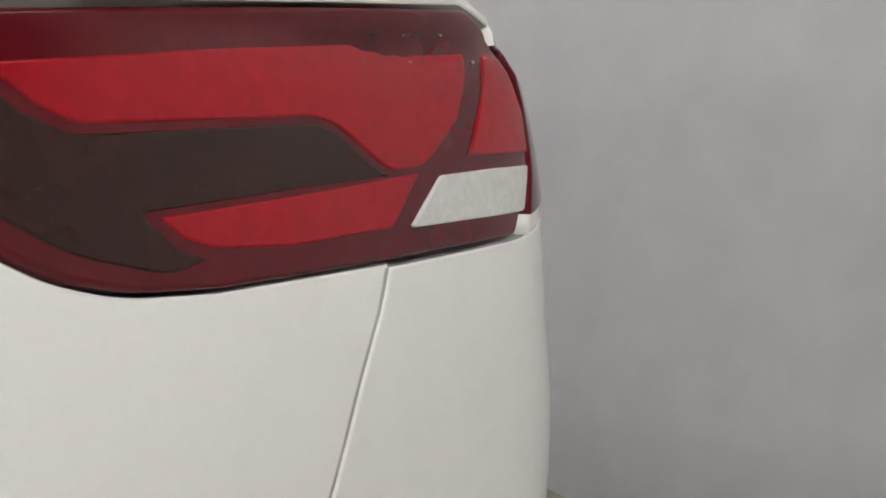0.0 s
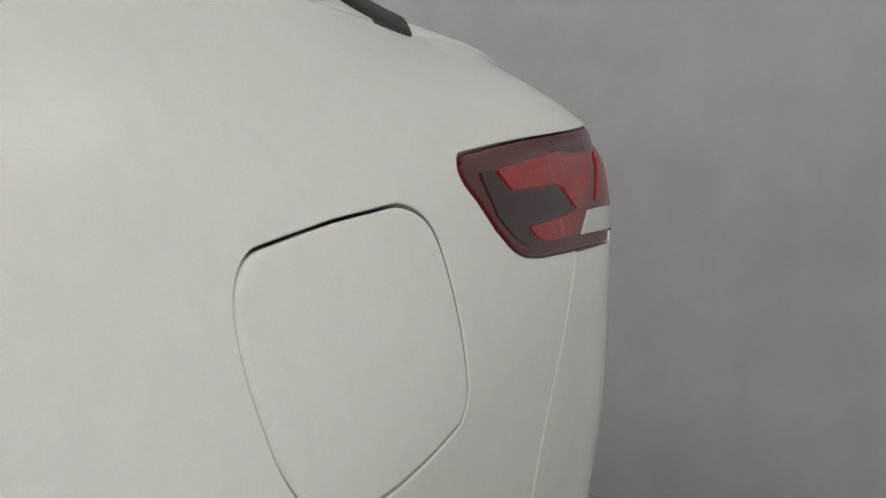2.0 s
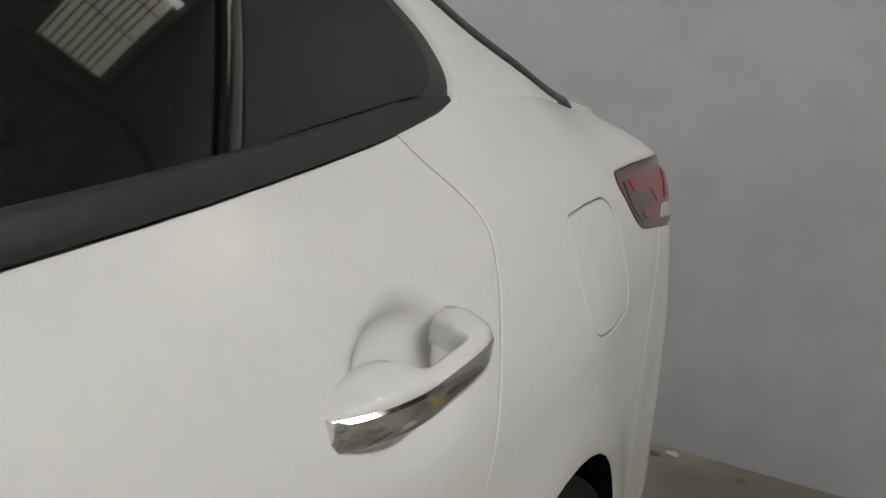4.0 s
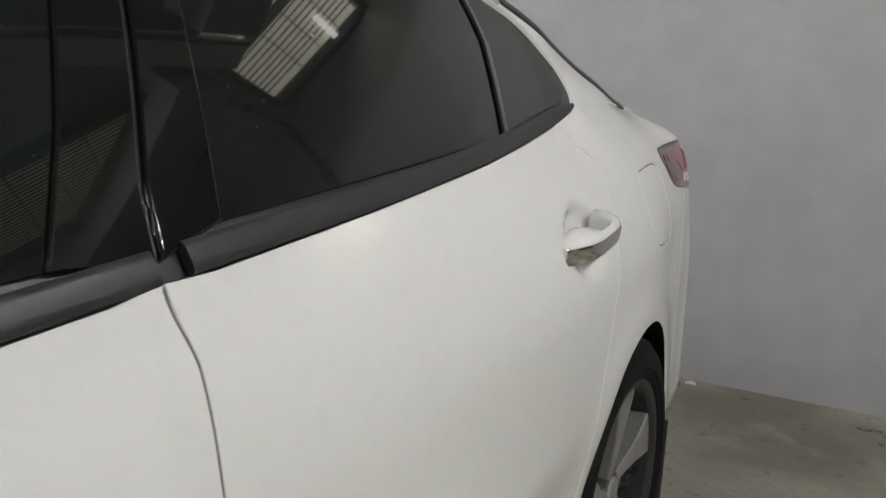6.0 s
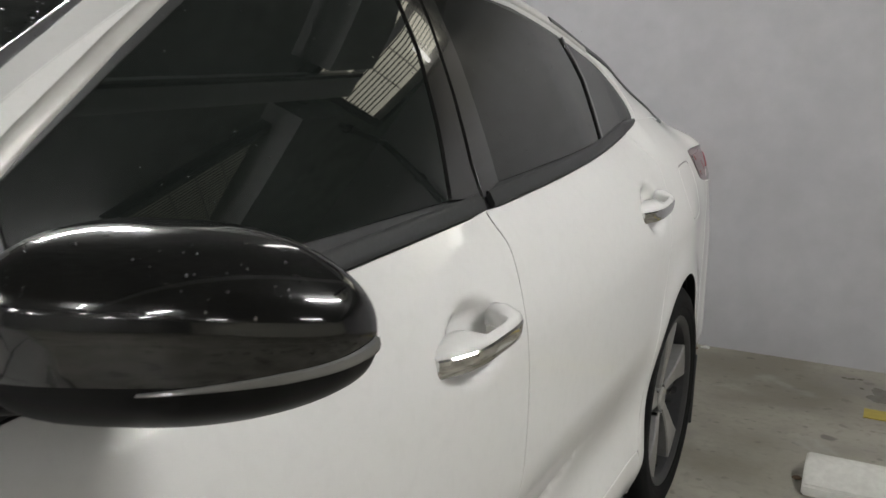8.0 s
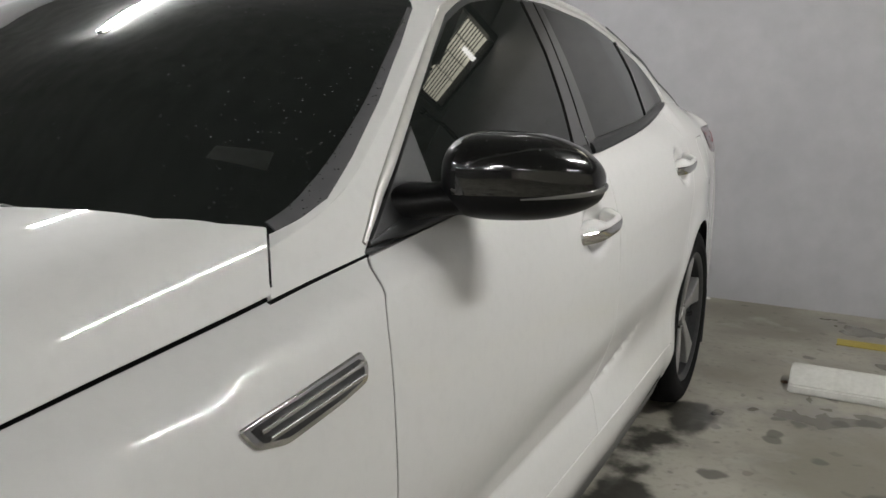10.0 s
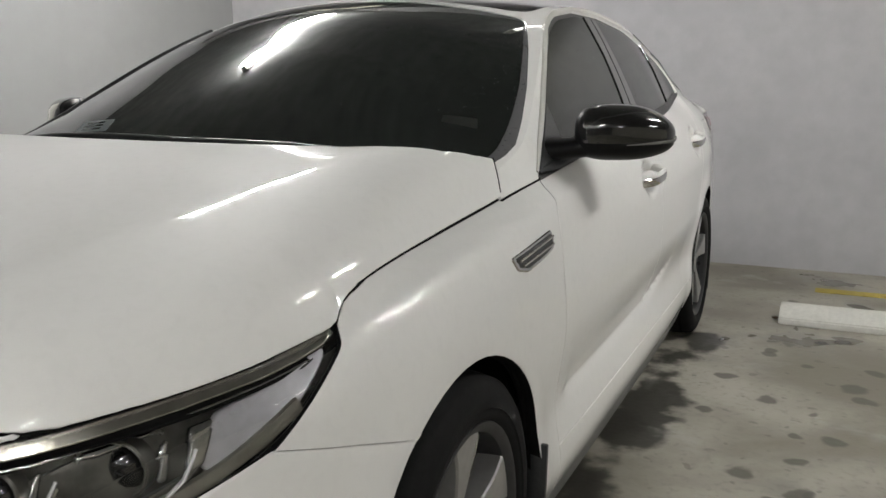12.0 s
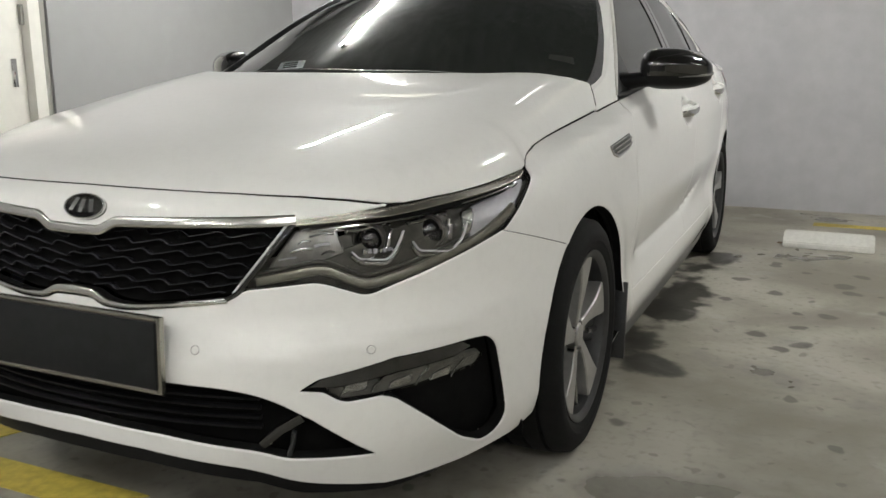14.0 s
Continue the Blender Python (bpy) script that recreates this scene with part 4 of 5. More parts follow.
GLASS_Q = [(2.385, 1.095), (2.468, 1.232), (2.462, 1.318, .02), (2.64, 1.266, .03), (2.715, 1.19, .04), (2.722, 1.152, .03), (2.69, 1.128, .02)]
SAIL = [(.612, .968), (.70, 1.026), (.80, 1.091), (.858, 1.128), (.842, 1.02), (.835, .988)]
BP_F = [(1.548, 1.05), (1.605, 1.15), (1.664, 1.272), (1.70, 1.402), (1.775, 1.402), (1.752, 1.327), (1.70, 1.20), (1.652, 1.095), (1.640, 1.04)]
BP_R = [(1.646, 1.04), (1.658, 1.095), (1.706, 1.20), (1.758, 1.327), (1.781, 1.402), (1.83, 1.40), (1.79, 1.255), (1.722, 1.06)]
trim_line = np.array(belt_run(.615, 2.62, 60) + [(2.69, 1.104), (2.722, 1.110)])
for s in (1, -1):
    patch("window_surround", side_glass, rounded(DLO + belt_run(2.68, .61, 40)), BLACK_TRIM, car, "black rubber window surround", side=s, off=-.009, step=.04, **under)
    patch("window_pane", side_glass, rounded(GLASS_F), TINT, doors["f", s], "dark tinted side window", side=s, off=-.004, step=.03, gap=.001, bead=.001)
    patch("window_pane", side_glass, rounded(GLASS_R), TINT_REAR, doors["r", s], "grey tinted side window", side=s, off=-.004, step=.03, gap=.001, bead=.001)
    patch("quarter_window", side_glass, rounded(GLASS_Q), TINT_REAR, car, "small tinted quarter window", side=s, off=-.003, step=.03, gap=.001, bead=.001)
    patch("mirror_sail", side_glass, rounded(SAIL), BLACK_TRIM, doors["f", s], "black triangular mirror sail", side=s, off=.001, step=.03, gap=.001)
    patch("pillar_cover", side_glass, rounded(BP_F), BLACK_GLOSS, doors["f", s], "glossy black pillar cover", side=s, off=0, step=.03, gap=.001)
    patch("pillar_cover", side_glass, rounded(BP_R), BLACK_GLOSS, doors["r", s], "glossy black pillar cover", side=s, off=0, step=.03, gap=.001)
    ribbon("division_bar", side_glass, [(2.362, 1.085), (2.41, 1.16), (2.449, 1.225), (2.452, 1.27), (2.445, 1.325)], .022, .005, BLACK_GLOSS, doors["r", s], side=s, off=-.004)
    ribbon("pillar_trim", side_glass, [(float(y), float(pchip(RAIL_Y, RAIL_Z, y)) - .007) for y in np.linspace(2.42, 3.2, 30)], .016, .004, BLACK_TRIM, car, "black trim along the rear pillar", side=s)
    cut = next(k for k, p in enumerate(trim_line) if p[0] > 1.64)
    for piece, owner in ((trim_line[:cut], "f"), (trim_line[cut:], "r")):
        up = np.stack([np.zeros(len(piece)), np.full(len(piece), .012)], 1)
        ribbon("belt_trim", side_glass, piece + up, .026 * np.clip((2.752 - piece[:, 0]) / .10, .12, 1) * np.clip((piece[:, 0] - .60) / .12, .25, 1), .006, BLACK_TRIM, doors[owner, s], "matt black belt trim", side=s, off=-.002)
    chrome_line = rounded([(.604, .973), (.645, 1.003), (.69, 1.036), (.80, 1.107), (.906, 1.174), (1.056, 1.261), (1.206, 1.342), (1.36, 1.394, .1), (1.6, 1.421), (1.9, 1.419), (2.2, 1.391), (2.45, 1.344, .1), (2.60, 1.30)], step=.03, closed=False)
    # black strip laid on as the dark joint between fender and pillar
    ribbon("fender_seal", flank, belt_run(.395, .60, 16, .0002), .0026, .0014, LINER, car, "thin black strip drawn as the joint above the fender", side=s, off=.0012)
    ribbon("cowl_seam", hood, np.stack([np.linspace(.789, .757, 8), np.linspace(.412, .449, 8)], 1), .0026, .0012, LINER, car, "thin dark seam at the bonnet corner", side=s)
    ribbon("window_bead", side_glass, chrome_line, np.interp(chrome_line[:, 0], [.6, .66, .75, 1.2, 1.6], [.006, .014, .019, .016, .013]), .005, BEAD, car, "pale satin window bead", side=s, off=-.001)

# wheels --------------------------------------------------------------------
def lathe(bm, profile, n=72, close=True):
    """A ring turned about the x axis from (x, r) pairs."""
    rings = []
    for k in range(n):
        a = 2 * math.pi * k / n
        rings.append([bm.verts.new((x, r * math.cos(a), r * math.sin(a))) for x, r in profile])
    for k in range(n):
        for j in range(len(profile) - (0 if close else 1)):
            i = (j + 1) % len(profile)
            bm.faces.new((rings[k][j], rings[k][i], rings[(k + 1) % n][i], rings[(k + 1) % n][j]))
    return bm


def spoke_shape(rows, x0, x1, turn):
    """A bevelled arm from (radius, from, to) rows, its outside at x1 dished in towards the hub."""
    bm = bmesh.new()
    ringed = []
    for r, a, b in rows:
        dish = .022 * max(0, 1 - r / .20) ** 1.5
        line = []
        for t, x in ((a, x0), (a, x1 - dish - .004), (a + .004, x1 - dish), (b - .004, x1 - dish), (b, x1 - dish - .004), (b, x0)):
            line.append(bm.verts.new(Matrix.Rotation(turn, 3, "X") @ Vector((x, t, r))))
        ringed.append(line)
    for p, q in zip(ringed, ringed[1:]):
        for k in range(6):
            bm.faces.new((p[k], p[(k + 1) % 6], q[(k + 1) % 6], q[k]))
    bm.faces.new(ringed[0][::-1])
    bm.faces.new(ringed[-1])
    return bm


def wheel(y, side):
    root = part("wheel", lathe(bmesh.new(), [(-.10, .10), (-.10, .20), (-.115, .225), (-.115, .236), (-.09, .224), (.0, .216), (.09, .222), (.100, .232), (.102, .243), (.092, .2465), (.086, .236), (.060, .226), (-.085, .208), (-.085, .10)]), RIM_DARK, car, "two-tone alloy wheel")
    tyre = part("tyre", lathe(bmesh.new(), [(-.095, .233), (-.108, .262), (-.111, .285), (-.104, .312), (-.090, .327), (-.062, .332), (-.060, .325), (-.052, .325), (-.050, .333), (-.006, .334), (-.004, .326), (.004, .326), (.006, .334), (.050, .333), (.052, .325),
                                            (.060, .325), (.062, .332), (.088, .327), (.102, .312), (.1075, .296), (.1085, .294), (.110, .285), (.1095, .270), (.1075, .268), (.1065, .262), (.102, .247), (.092, .238)], 96), RUBBER, root, "black rubber tyre")
    for k in range(5):
        a = radians(72 * k - 9)
        rows = [(r, c - w, c + w) for r, c, w in ((.040, -.004, .017), (.07, -.001, .018), (.10, .004, .022), (.13, .011, .028), (.16, .019, .036), (.19, .026, .046), (.215, .030, .055), (.236, .031, .064))]
        part("spoke", spoke_shape(rows, .035, .090, a), RIM_FACE, root, "broad machined silver spoke")
        rows = [(.06, -.016, .016), (.10, -.024, .020), (.15, -.034, .024), (.20, -.046, .030), (.230, -.055, .036)]
        part("spoke_web", spoke_shape(rows, .012, .060, a + radians(36)), RIM_DARK, root, "dark recessed web")
        rows = [(.14, -.010, .006), (.18, -.012, .005), (.230, -.016, .004)]
        part("pocket_rib", spoke_shape(rows, .050, .072, a + radians(36)), LAMP_SILVER, root, "bright rib in the pocket")
        bm = bmesh.new()
        bmesh.ops.create_cone(bm, cap_ends=True, segments=6, radius1=.010, radius2=.008, depth=.02, matrix=Matrix.Translation((.066, .052 * math.sin(a + .63), .052 * math.cos(a + .63))) @ Matrix.Rotation(radians(90), 4, "Y"))
        part("wheel_nut", bm, CHROME, root)
    part("hub_cap", lathe(bmesh.new(), [(.05, .0005), (.05, .034), (.074, .034), (.079, .030), (.081, .018), (.0815, .0005)], 32, False), RIM_FACE, root, "silver hub cap")
    part("brake_disc", lathe(bmesh.new(), [(-.015, .05), (-.015, .165), (.008, .165), (.008, .05)], 48), SATIN, root, "steel brake disc")
    part("drum", lathe(bmesh.new(), [(-.06, .0005), (-.06, .20), (-.055, .20), (-.055, .0005)], 48, False), LINER, root)
    root.matrix_basis = Matrix.Translation((side * .795, y, AXLE)) @ (Matrix.Rotation(math.pi, 4, "Z") if side < 0 else Matrix()) @ Matrix.Rotation(radians(14), 4, "X")
    return root


for y in WHEELS_Y:
    for s in (1, -1):
        wheel(y, s)
        bm = bmesh.new()
        lathe(bm, [(0, .40), (-.30, .40), (-.32, .38), (-.32, .02), (-.325, .02), (-.325, .40), (-.30, .41), (0, .41)], 48)
        bmesh.ops.delete(bm, geom=[v for v in bm.verts if v.co.z < -.18], context="VERTS")
        liner = part("wheel_arch_liner", bm, LINER, car, "black wheel arch liner")
        liner.matrix_basis = Matrix.Translation(((.838 if y < 1 else .862) * s, y, AXLE)) @ (Matrix.Rotation(math.pi, 4, "Z") if s < 0 else Matrix())
        # lip closing the gap between liner and skin
        lip = np.array(arc(y, -18, 198, .375, 40))
        ribbon("arch_lip", flank, lip, .024, .004, LINER, car, side=s, off=-.030)
        bm = bmesh.new()
        box(bm, (-.055, -.006, -.115), (.055, .006, .115), .004) if y > 1 else box(bm, (-.062, -.007, -.125), (.062, .007, .125), .005)
        fl = part("mud_flap", bm, BLACK_TRIM, car, "black plastic mud flap")
        fl.matrix_basis = pose(s * (.862 if y < 1 else .838), y + .366, .275 if y < 1 else .245, -4, 0, 0)

for kind in ("fender", "quarter_panel", "rear_bumper"):
    for ob in car.children:
        if ob.name.split(".")[0] == kind:
            blacken_arch(ob)

# underside
box_part("underbody", (-.70, -.55, .17), (.70, 3.5, .22), LINER, car, "dark underbody")
box_part("engine_bay", (-.38, -.48, .22), (.38, .38, .70), LINER, car)
box_part("cabin_floor", (-.70, .45, .22), (.70, 3.2, .50), LINER, car)

# front: grilles, plate, lamps -------------------------------------------------
def sunk(name, out, mat, off, lab=""):
    return patch(name, flank, out, mat, car, lab, off=off, step=.03, gap=-.004, bead=.001, lip=.01)


sunk("grille_back", rounded(both(GRILLE, U_NOSE)), LINER, -.045)
sunk("lower_grille_back", rounded(both(LOW_GRILLE, U_NOSE)), LINER, -.05)
grille_poly = rounded(both(GRILLE, U_NOSE))
for k in range(8):
    for half in (1, -1):
        us = np.arange(0, .56, .006)
        line = np.stack([U_NOSE + half * us, .608 + k * .0205 + .0125 * np.interp((us / .096 + .5 * k) % 1, [0, .1, .74, .84, 1], [.06, .12, .95, .90, .06]) + .006 * us], 1)
        ok = inside(grille_poly, line)
        if ok.sum() > 8:
            ribbon("grille_bar", flank, line[ok], .0032, .012, GRILLE_BAR, car, "dark wavy grille bar", off=-.036)
for k in range(5):
    z0 = .338 + k * .022
    line = np.stack([np.linspace(U_NOSE - .45, U_NOSE + .45, 60), np.full(60, z0)], 1)
    ok = inside(rounded(both(LOW_GRILLE, U_NOSE)), line)
    ribbon("lower_grille_bar", flank, line[ok], .006, .012, ARM_BLACK, car, off=-.034)
for s in (1, -1):
    run = lambda pts: rounded([(U_NOSE + s * (p[0] - U_NOSE), p[1] + dz, *p[2:]) for p, dz in pts], step=.015, closed=False)
    ribbon("grille_top_strip", flank, run([(p, .009) for p in GRILLE[:4]] + [((-1.012, .767), .009)]), .021, .005, SATIN, car, "satin chrome strip over the grille", off=-.001)
    ribbon("grille_side_strip", flank, run([((-1.016, .769), 0), ((-1.138, .628, .006), 0), ((-1.165, .614, .02), 0)]), .011, .004, BLACK_GLOSS, car, "thin dark grille edge", off=-.001)
    low = run([((-1.16, .614), -.003), (GRILLE[7], -.006), (GRILLE[8], -.008), (GRILLE[9], -.008), (GRILLE[10], -.008)])
    ribbon("grille_bottom_strip", flank, low, np.linspace(.008, .022, len(low)), .005, SATIN, car, "satin chrome strip under the grille", off=-.001)
for s in (1, -1):
    half = lambda p: np.array([(U_NOSE + s * (q[0] - U_NOSE), q[1]) for q in p])
    ribbon("lower_blade", flank, half([(-1.10, .300), (-1.06, .335), (-1.01, .365)]), .022, .010, BLACK_GLOSS, car, off=-.02)
    ribbon("lower_blade", flank, half([(-1.045, .272), (-1.035, .30), (-1.03, .33)]), .010, .010, BLACK_TRIM, car, off=-.02)
    patch("fog_recess", flank, fog_hole, LINER, car, "black fog lamp recess", off=-.05, step=.02, gap=-.012, bead=.001, side=s)
    fog = patch("fog_lamp", flank, rounded([(-.965, .425, .01), (-.93, .428), (-.80, .448), (-.66, .456, .01), (-.575, .452, .01), (-.60, .425, .01), (-.70, .42), (-.80, .41), (-.925, .402, .01)]), LAMP_HOUSE, car, "clear fog lamp with three cells", off=-.022, step=.015, side=s, gap=0, bead=.004)
    patch("fog_brow", flank, rounded([(-1.0, .431, .004), (-.965, .452, .01), (-.815, .483), (-.64, .488), (-.61, .47, .01), (-.66, .455), (-.80, .447), (-.93, .427)]), BLACK_GLOSS, fog, "glossy black brow", off=-.012, step=.02, side=s, gap=0, bead=.003)
    for u0 in (-.90, -.80, -.70):
        patch("fog_cell", flank, rounded([(u0 - .028, .412), (u0 - .018, .430), (u0 + .034, .440), (u0 + .026, .418)], .006), LAMP_SILVER, fog, "silver lamp cell", off=-.016, step=.02, side=s, gap=0, bead=.004)
    for u0, h in ((-.93, .006), (-.865, .008), (-.762, .009), (-.668, .010)):
        ribbon("fog_rib", flank, rounded([(u0, .409), (u0 + .008, .424 + h * .3, .01), (u0 + .034, .437 + h)], step=.006, closed=False), .0022, .004, LAMP_SILVER, fog, "thin rib between the cells", off=-.017, side=s)
    patch("fog_cover", flank, rounded([(-.963, .426, .01), (-.93, .430), (-.80, .449), (-.66, .457, .01), (-.577, .453, .01), (-.602, .424, .01), (-.70, .419), (-.80, .409), (-.925, .401, .01)]), LAMP_GLASS, fog, "clear cover", off=-.006, step=.02, side=s, gap=0, bead=.003, lip=.004).visible_shadow = False
    for u0 in (-.866, -1.228):
        patch("parking_sensor", flank, np.array([(u0 + .0080 * math.cos(a), .511 + .0080 * math.sin(a)) for a in np.linspace(0, 2 * math.pi, 24, endpoint=False)]), PAINT, car, "round white parking sensor", off=.0015, step=.01, side=s, gap=0, lip=.004)
        ribbon("sensor_ring", flank, [(u0 + .0090 * math.cos(a), .511 + .0090 * math.sin(a)) for a in np.linspace(0, 2 * math.pi, 28, endpoint=False)], .0014, .0006, GAP_SHADE, car, "grey ring round the sensor", side=s, closed=True)

plate = part("number_plate", box(bmesh.new(), (-.262, -.010, -.072), (.262, .002, .072), .005), PLATE, car, "dark blank number plate")
plate.matrix_basis = pose(0, -1.0, .503, -3, 0, 0)
bm = bmesh.new()
for lo, hi in (((-.272, -.006, -.082), (-.262, .010, .082)), ((.262, -.006, -.082), (.272, .010, .082)), ((-.262, -.006, .072), (.262, .010, .082)), ((-.262, -.006, -.082), (.262, .010, -.072))):
    box(bm, lo, hi, .003)
part("plate_frame", bm, LAMP_TRIM, plate, "thin silver plate frame")

bm = bmesh.new()
lathe(bm, [(-.004, .0005), (-.004, 1.0), (.004, 1.0), (.008, .97), (.008, .93), (.005, .90), (.005, .0005)], 48, False)
badge = part("badge", bm, BLACK_GLOSS, car, "oval dark badge with chrome rim")
badge.matrix_basis = Matrix.Translation((.026, -.928, .785)) @ Matrix.Rotation(radians(-90), 4, "Z") @ Matrix.Rotation(radians(-28), 4, "Y") @ Matrix.Diagonal((1, .058, .029, 1))
bm = bmesh.new()
lathe(bm, [(.003, .90), (.003, 1.0), (.009, .99), (.009, .91)], 48)
for t in (-.5, -.1, .35):
    box(bm, (.004, t - .10, -.5), (.009, t + .10, .5), 0, Matrix.Rotation(.4 * t, 4, "X"))
part("badge_rim", bm, CHROME, badge, "chrome oval rim and plain bars")

# headlamps
LAMP = rounded(LAMP_LOW[::-1] + LAMP_TOP, step=.01)
for s in (1, -1):
    house = patch("headlight", flank, LAMP, LAMP_HOUSE, car, "clear headlight with dark interior and chrome strips", off=-.045, step=.03, side=s, gap=-.022, bead=.001)
    patch("lamp_back", flank, LAMP, LAMP_HOUSE, house, side=s, off=-.070, step=.04, gap=-.045, bead=.001)
    patch("lamp_cover", flank, LAMP, LAMP_GLASS, house, "clear glossy lamp cover", off=-.001, step=.02, side=s, gap=.002, bead=.003, lip=.004).visible_shadow = False
    upper = [(-1.014, .771), (-.90, .7795), (-.80, .785), (-.62, .799), (-.48, .812), (-.36, .8275), (-.328, .832)]
    wide = np.interp([p[0] for p in upper], [-1.01, -.8, -.36, -.328], [.007, .009, .0065, .003])
    patch("chrome_strip", flank, rounded([(p[0], p[1] + w) for p, w in zip(upper, wide)] + [(p[0], p[1] - w) for p, w in zip(upper[::-1], wide[::-1])], step=.012), LAMP_TRIM, house, "satin grey upper strip", off=-.0035, step=.02, side=s, gap=0, bead=.002, lip=.006)
    under_strip = rounded([(-.99, .752), (-.90, .759), (-.80, .764), (-.64, .778), (-.50, .793), (-.40, .806)], step=.02, closed=False)
    ribbon("lower_strip", flank, under_strip, .0035, .004, LAMP_SILVER, house, "thin bright line below the strip", off=-.012, side=s)
    ribbon("lamp_sill", flank, rounded([(-1.10, .650), (-.98, .672, .03), (-.945, .672, .03), (-.867, .636, .03), (-.735, .664, .05), (-.573, .704, .05), (-.44, .757)], step=.015, closed=False), .020, .012, LAMP_BEZEL, house, off=-.020, side=s)
    ribbon("lamp_sill", flank, rounded([(-1.10, .664), (-.98, .688, .03), (-.945, .688, .03), (-.867, .653, .03), (-.735, .678, .05), (-.60, .712, .05)], step=.015, closed=False), .006, .006, LAMP_HOUSE, house, "dull rib above the sill", off=-.028, side=s)
    patch("side_reflector", flank, rounded([(-.560, .775), (-.355, .822, .01), (-.366, .802), (-.480, .728), (-.580, .694), (-.598, .724)], .006), LAMP_PEARL, house, "pale side reflector", off=-.020, step=.02, side=s, gap=0, bead=.004)
    patch("reflector_step", flank, rounded([(-.600, .768), (-.566, .772), (-.592, .722), (-.620, .712)], .004), LAMP_SILVER, house, "silver step beside the reflector", off=-.014, step=.02, side=s, gap=0, bead=.004)
    patch("inner_reflector", flank, rounded([(-1.085, .668), (-1.02, .750), (-.925, .757), (-.905, .70), (-.96, .684)], .008), LAMP_SMOKE, house, "smoky inner reflector", off=-.040, step=.02, side=s, gap=0, bead=.005)
    # bright strips stand in for the soft glints on the inner reflector
    for k, (u0, z0, run_u, w) in enumerate(((-1.055, .690, .040, .004), (-1.030, .706, .052, .006), (-1.012, .722, .030, .004), (-.975, .716, .036, .007), (-.985, .736, .055, .004), (-.958, .700, .030, .004), (-1.005, .748, .022, .003))):
        ribbon("flute", flank, rounded([(u0, z0), (u0 + run_u * .5, z0 + .004 + .002 * (k % 3), .02), (u0 + run_u, z0 + .005)], step=.006, closed=False), w, .005, LAMP_SILVER if k % 3 else LAMP_PEARL, house, "bright strip in place of a glint on the inner reflector", off=-.037 - .003 * (k % 2), side=s)
    for uc, zc, arm in ((-.845, .722, [(-.893, .708), (-.876, .692, .008), (-.813, .687, .014), (-.789, .710), (-.769, .742)]),
                        (-.685, .728, [(-.750, .718), (-.736, .699, .008), (-.655, .688, .014), (-.621, .710), (-.600, .742)])):
        c = flank(uc, zc, -.050) * (s, 1, 1)
        aim = Vector((.25 * s, -1, 0)).normalized()
        turn = aim.to_track_quat("X", "Z").to_matrix().to_4x4()
        bm = bmesh.new()
        lathe(bm, [(-.02, .036), (.002, .036), (.004, .033), (.000, .029), (-.02, .027)], 32)
        ring = part("projector_ring", bm, LAMP_HOUSE, house, "dark projector ring")
        ring.matrix_basis = Matrix.Translation(c) @ turn
        bm = bmesh.new()
        lathe(bm, [(-.015, .028), (-.004, .027), (.006, .021), (.012, .011), (.0135, .0004)], 32, False)
        lens = part("projector_lens", bm, BLACK_GLOSS, house, "dark round projector lens")
        lens.matrix_basis = Matrix.Translation(c) @ turn
        patch("cell_brow", flank, rounded([(uc - .060, zc + .022), (uc - .045, zc + .030), (uc + .040, zc + .038), (uc + .062, zc + .034), (uc + .030, zc + .029), (uc - .030, zc + .020)], .003), LAMP_SILVER, house, "bright brow over the projector", off=-.040, step=.02, side=s, gap=0, bead=.004)
        patch("cell_cheek", flank, rounded([(uc + .034, zc - .020), (uc + .052, zc + .022), (uc + .062, zc + .026), (uc + .048, zc - .024)], .004), LAMP_SILVER, house, "bright cheek beside the projector", off=-.034, step=.02, side=s, gap=0, bead=.004)
        ribbon("daylight_strip", flank, rounded(arm, step=.006, closed=False), .0038, .005, LAMP_WHITE, house, "thin white daylight strip", off=-.014, side=s)
        ribbon("lamp_step", flank, rounded([(p[0], p[1] - .010, .01) for p in arm], step=.006, closed=False), .010, .006, LAMP_SILVER, house, "silver step under the strip", off=-.024, side=s)
    for k in range(7):
        u0 = -.868 + .0125 * k
        patch("led_cell", flank, rounded([(u0, .700 + .002 * (k % 2)), (u0 + .002, .710), (u0 + .009, .711), (u0 + .0085, .7005)], .0015), LAMP_PEARL if k % 3 else LAMP_SILVER, house, "small bright cell", off=-.018, step=.02, side=s, gap=0, bead=.0015)

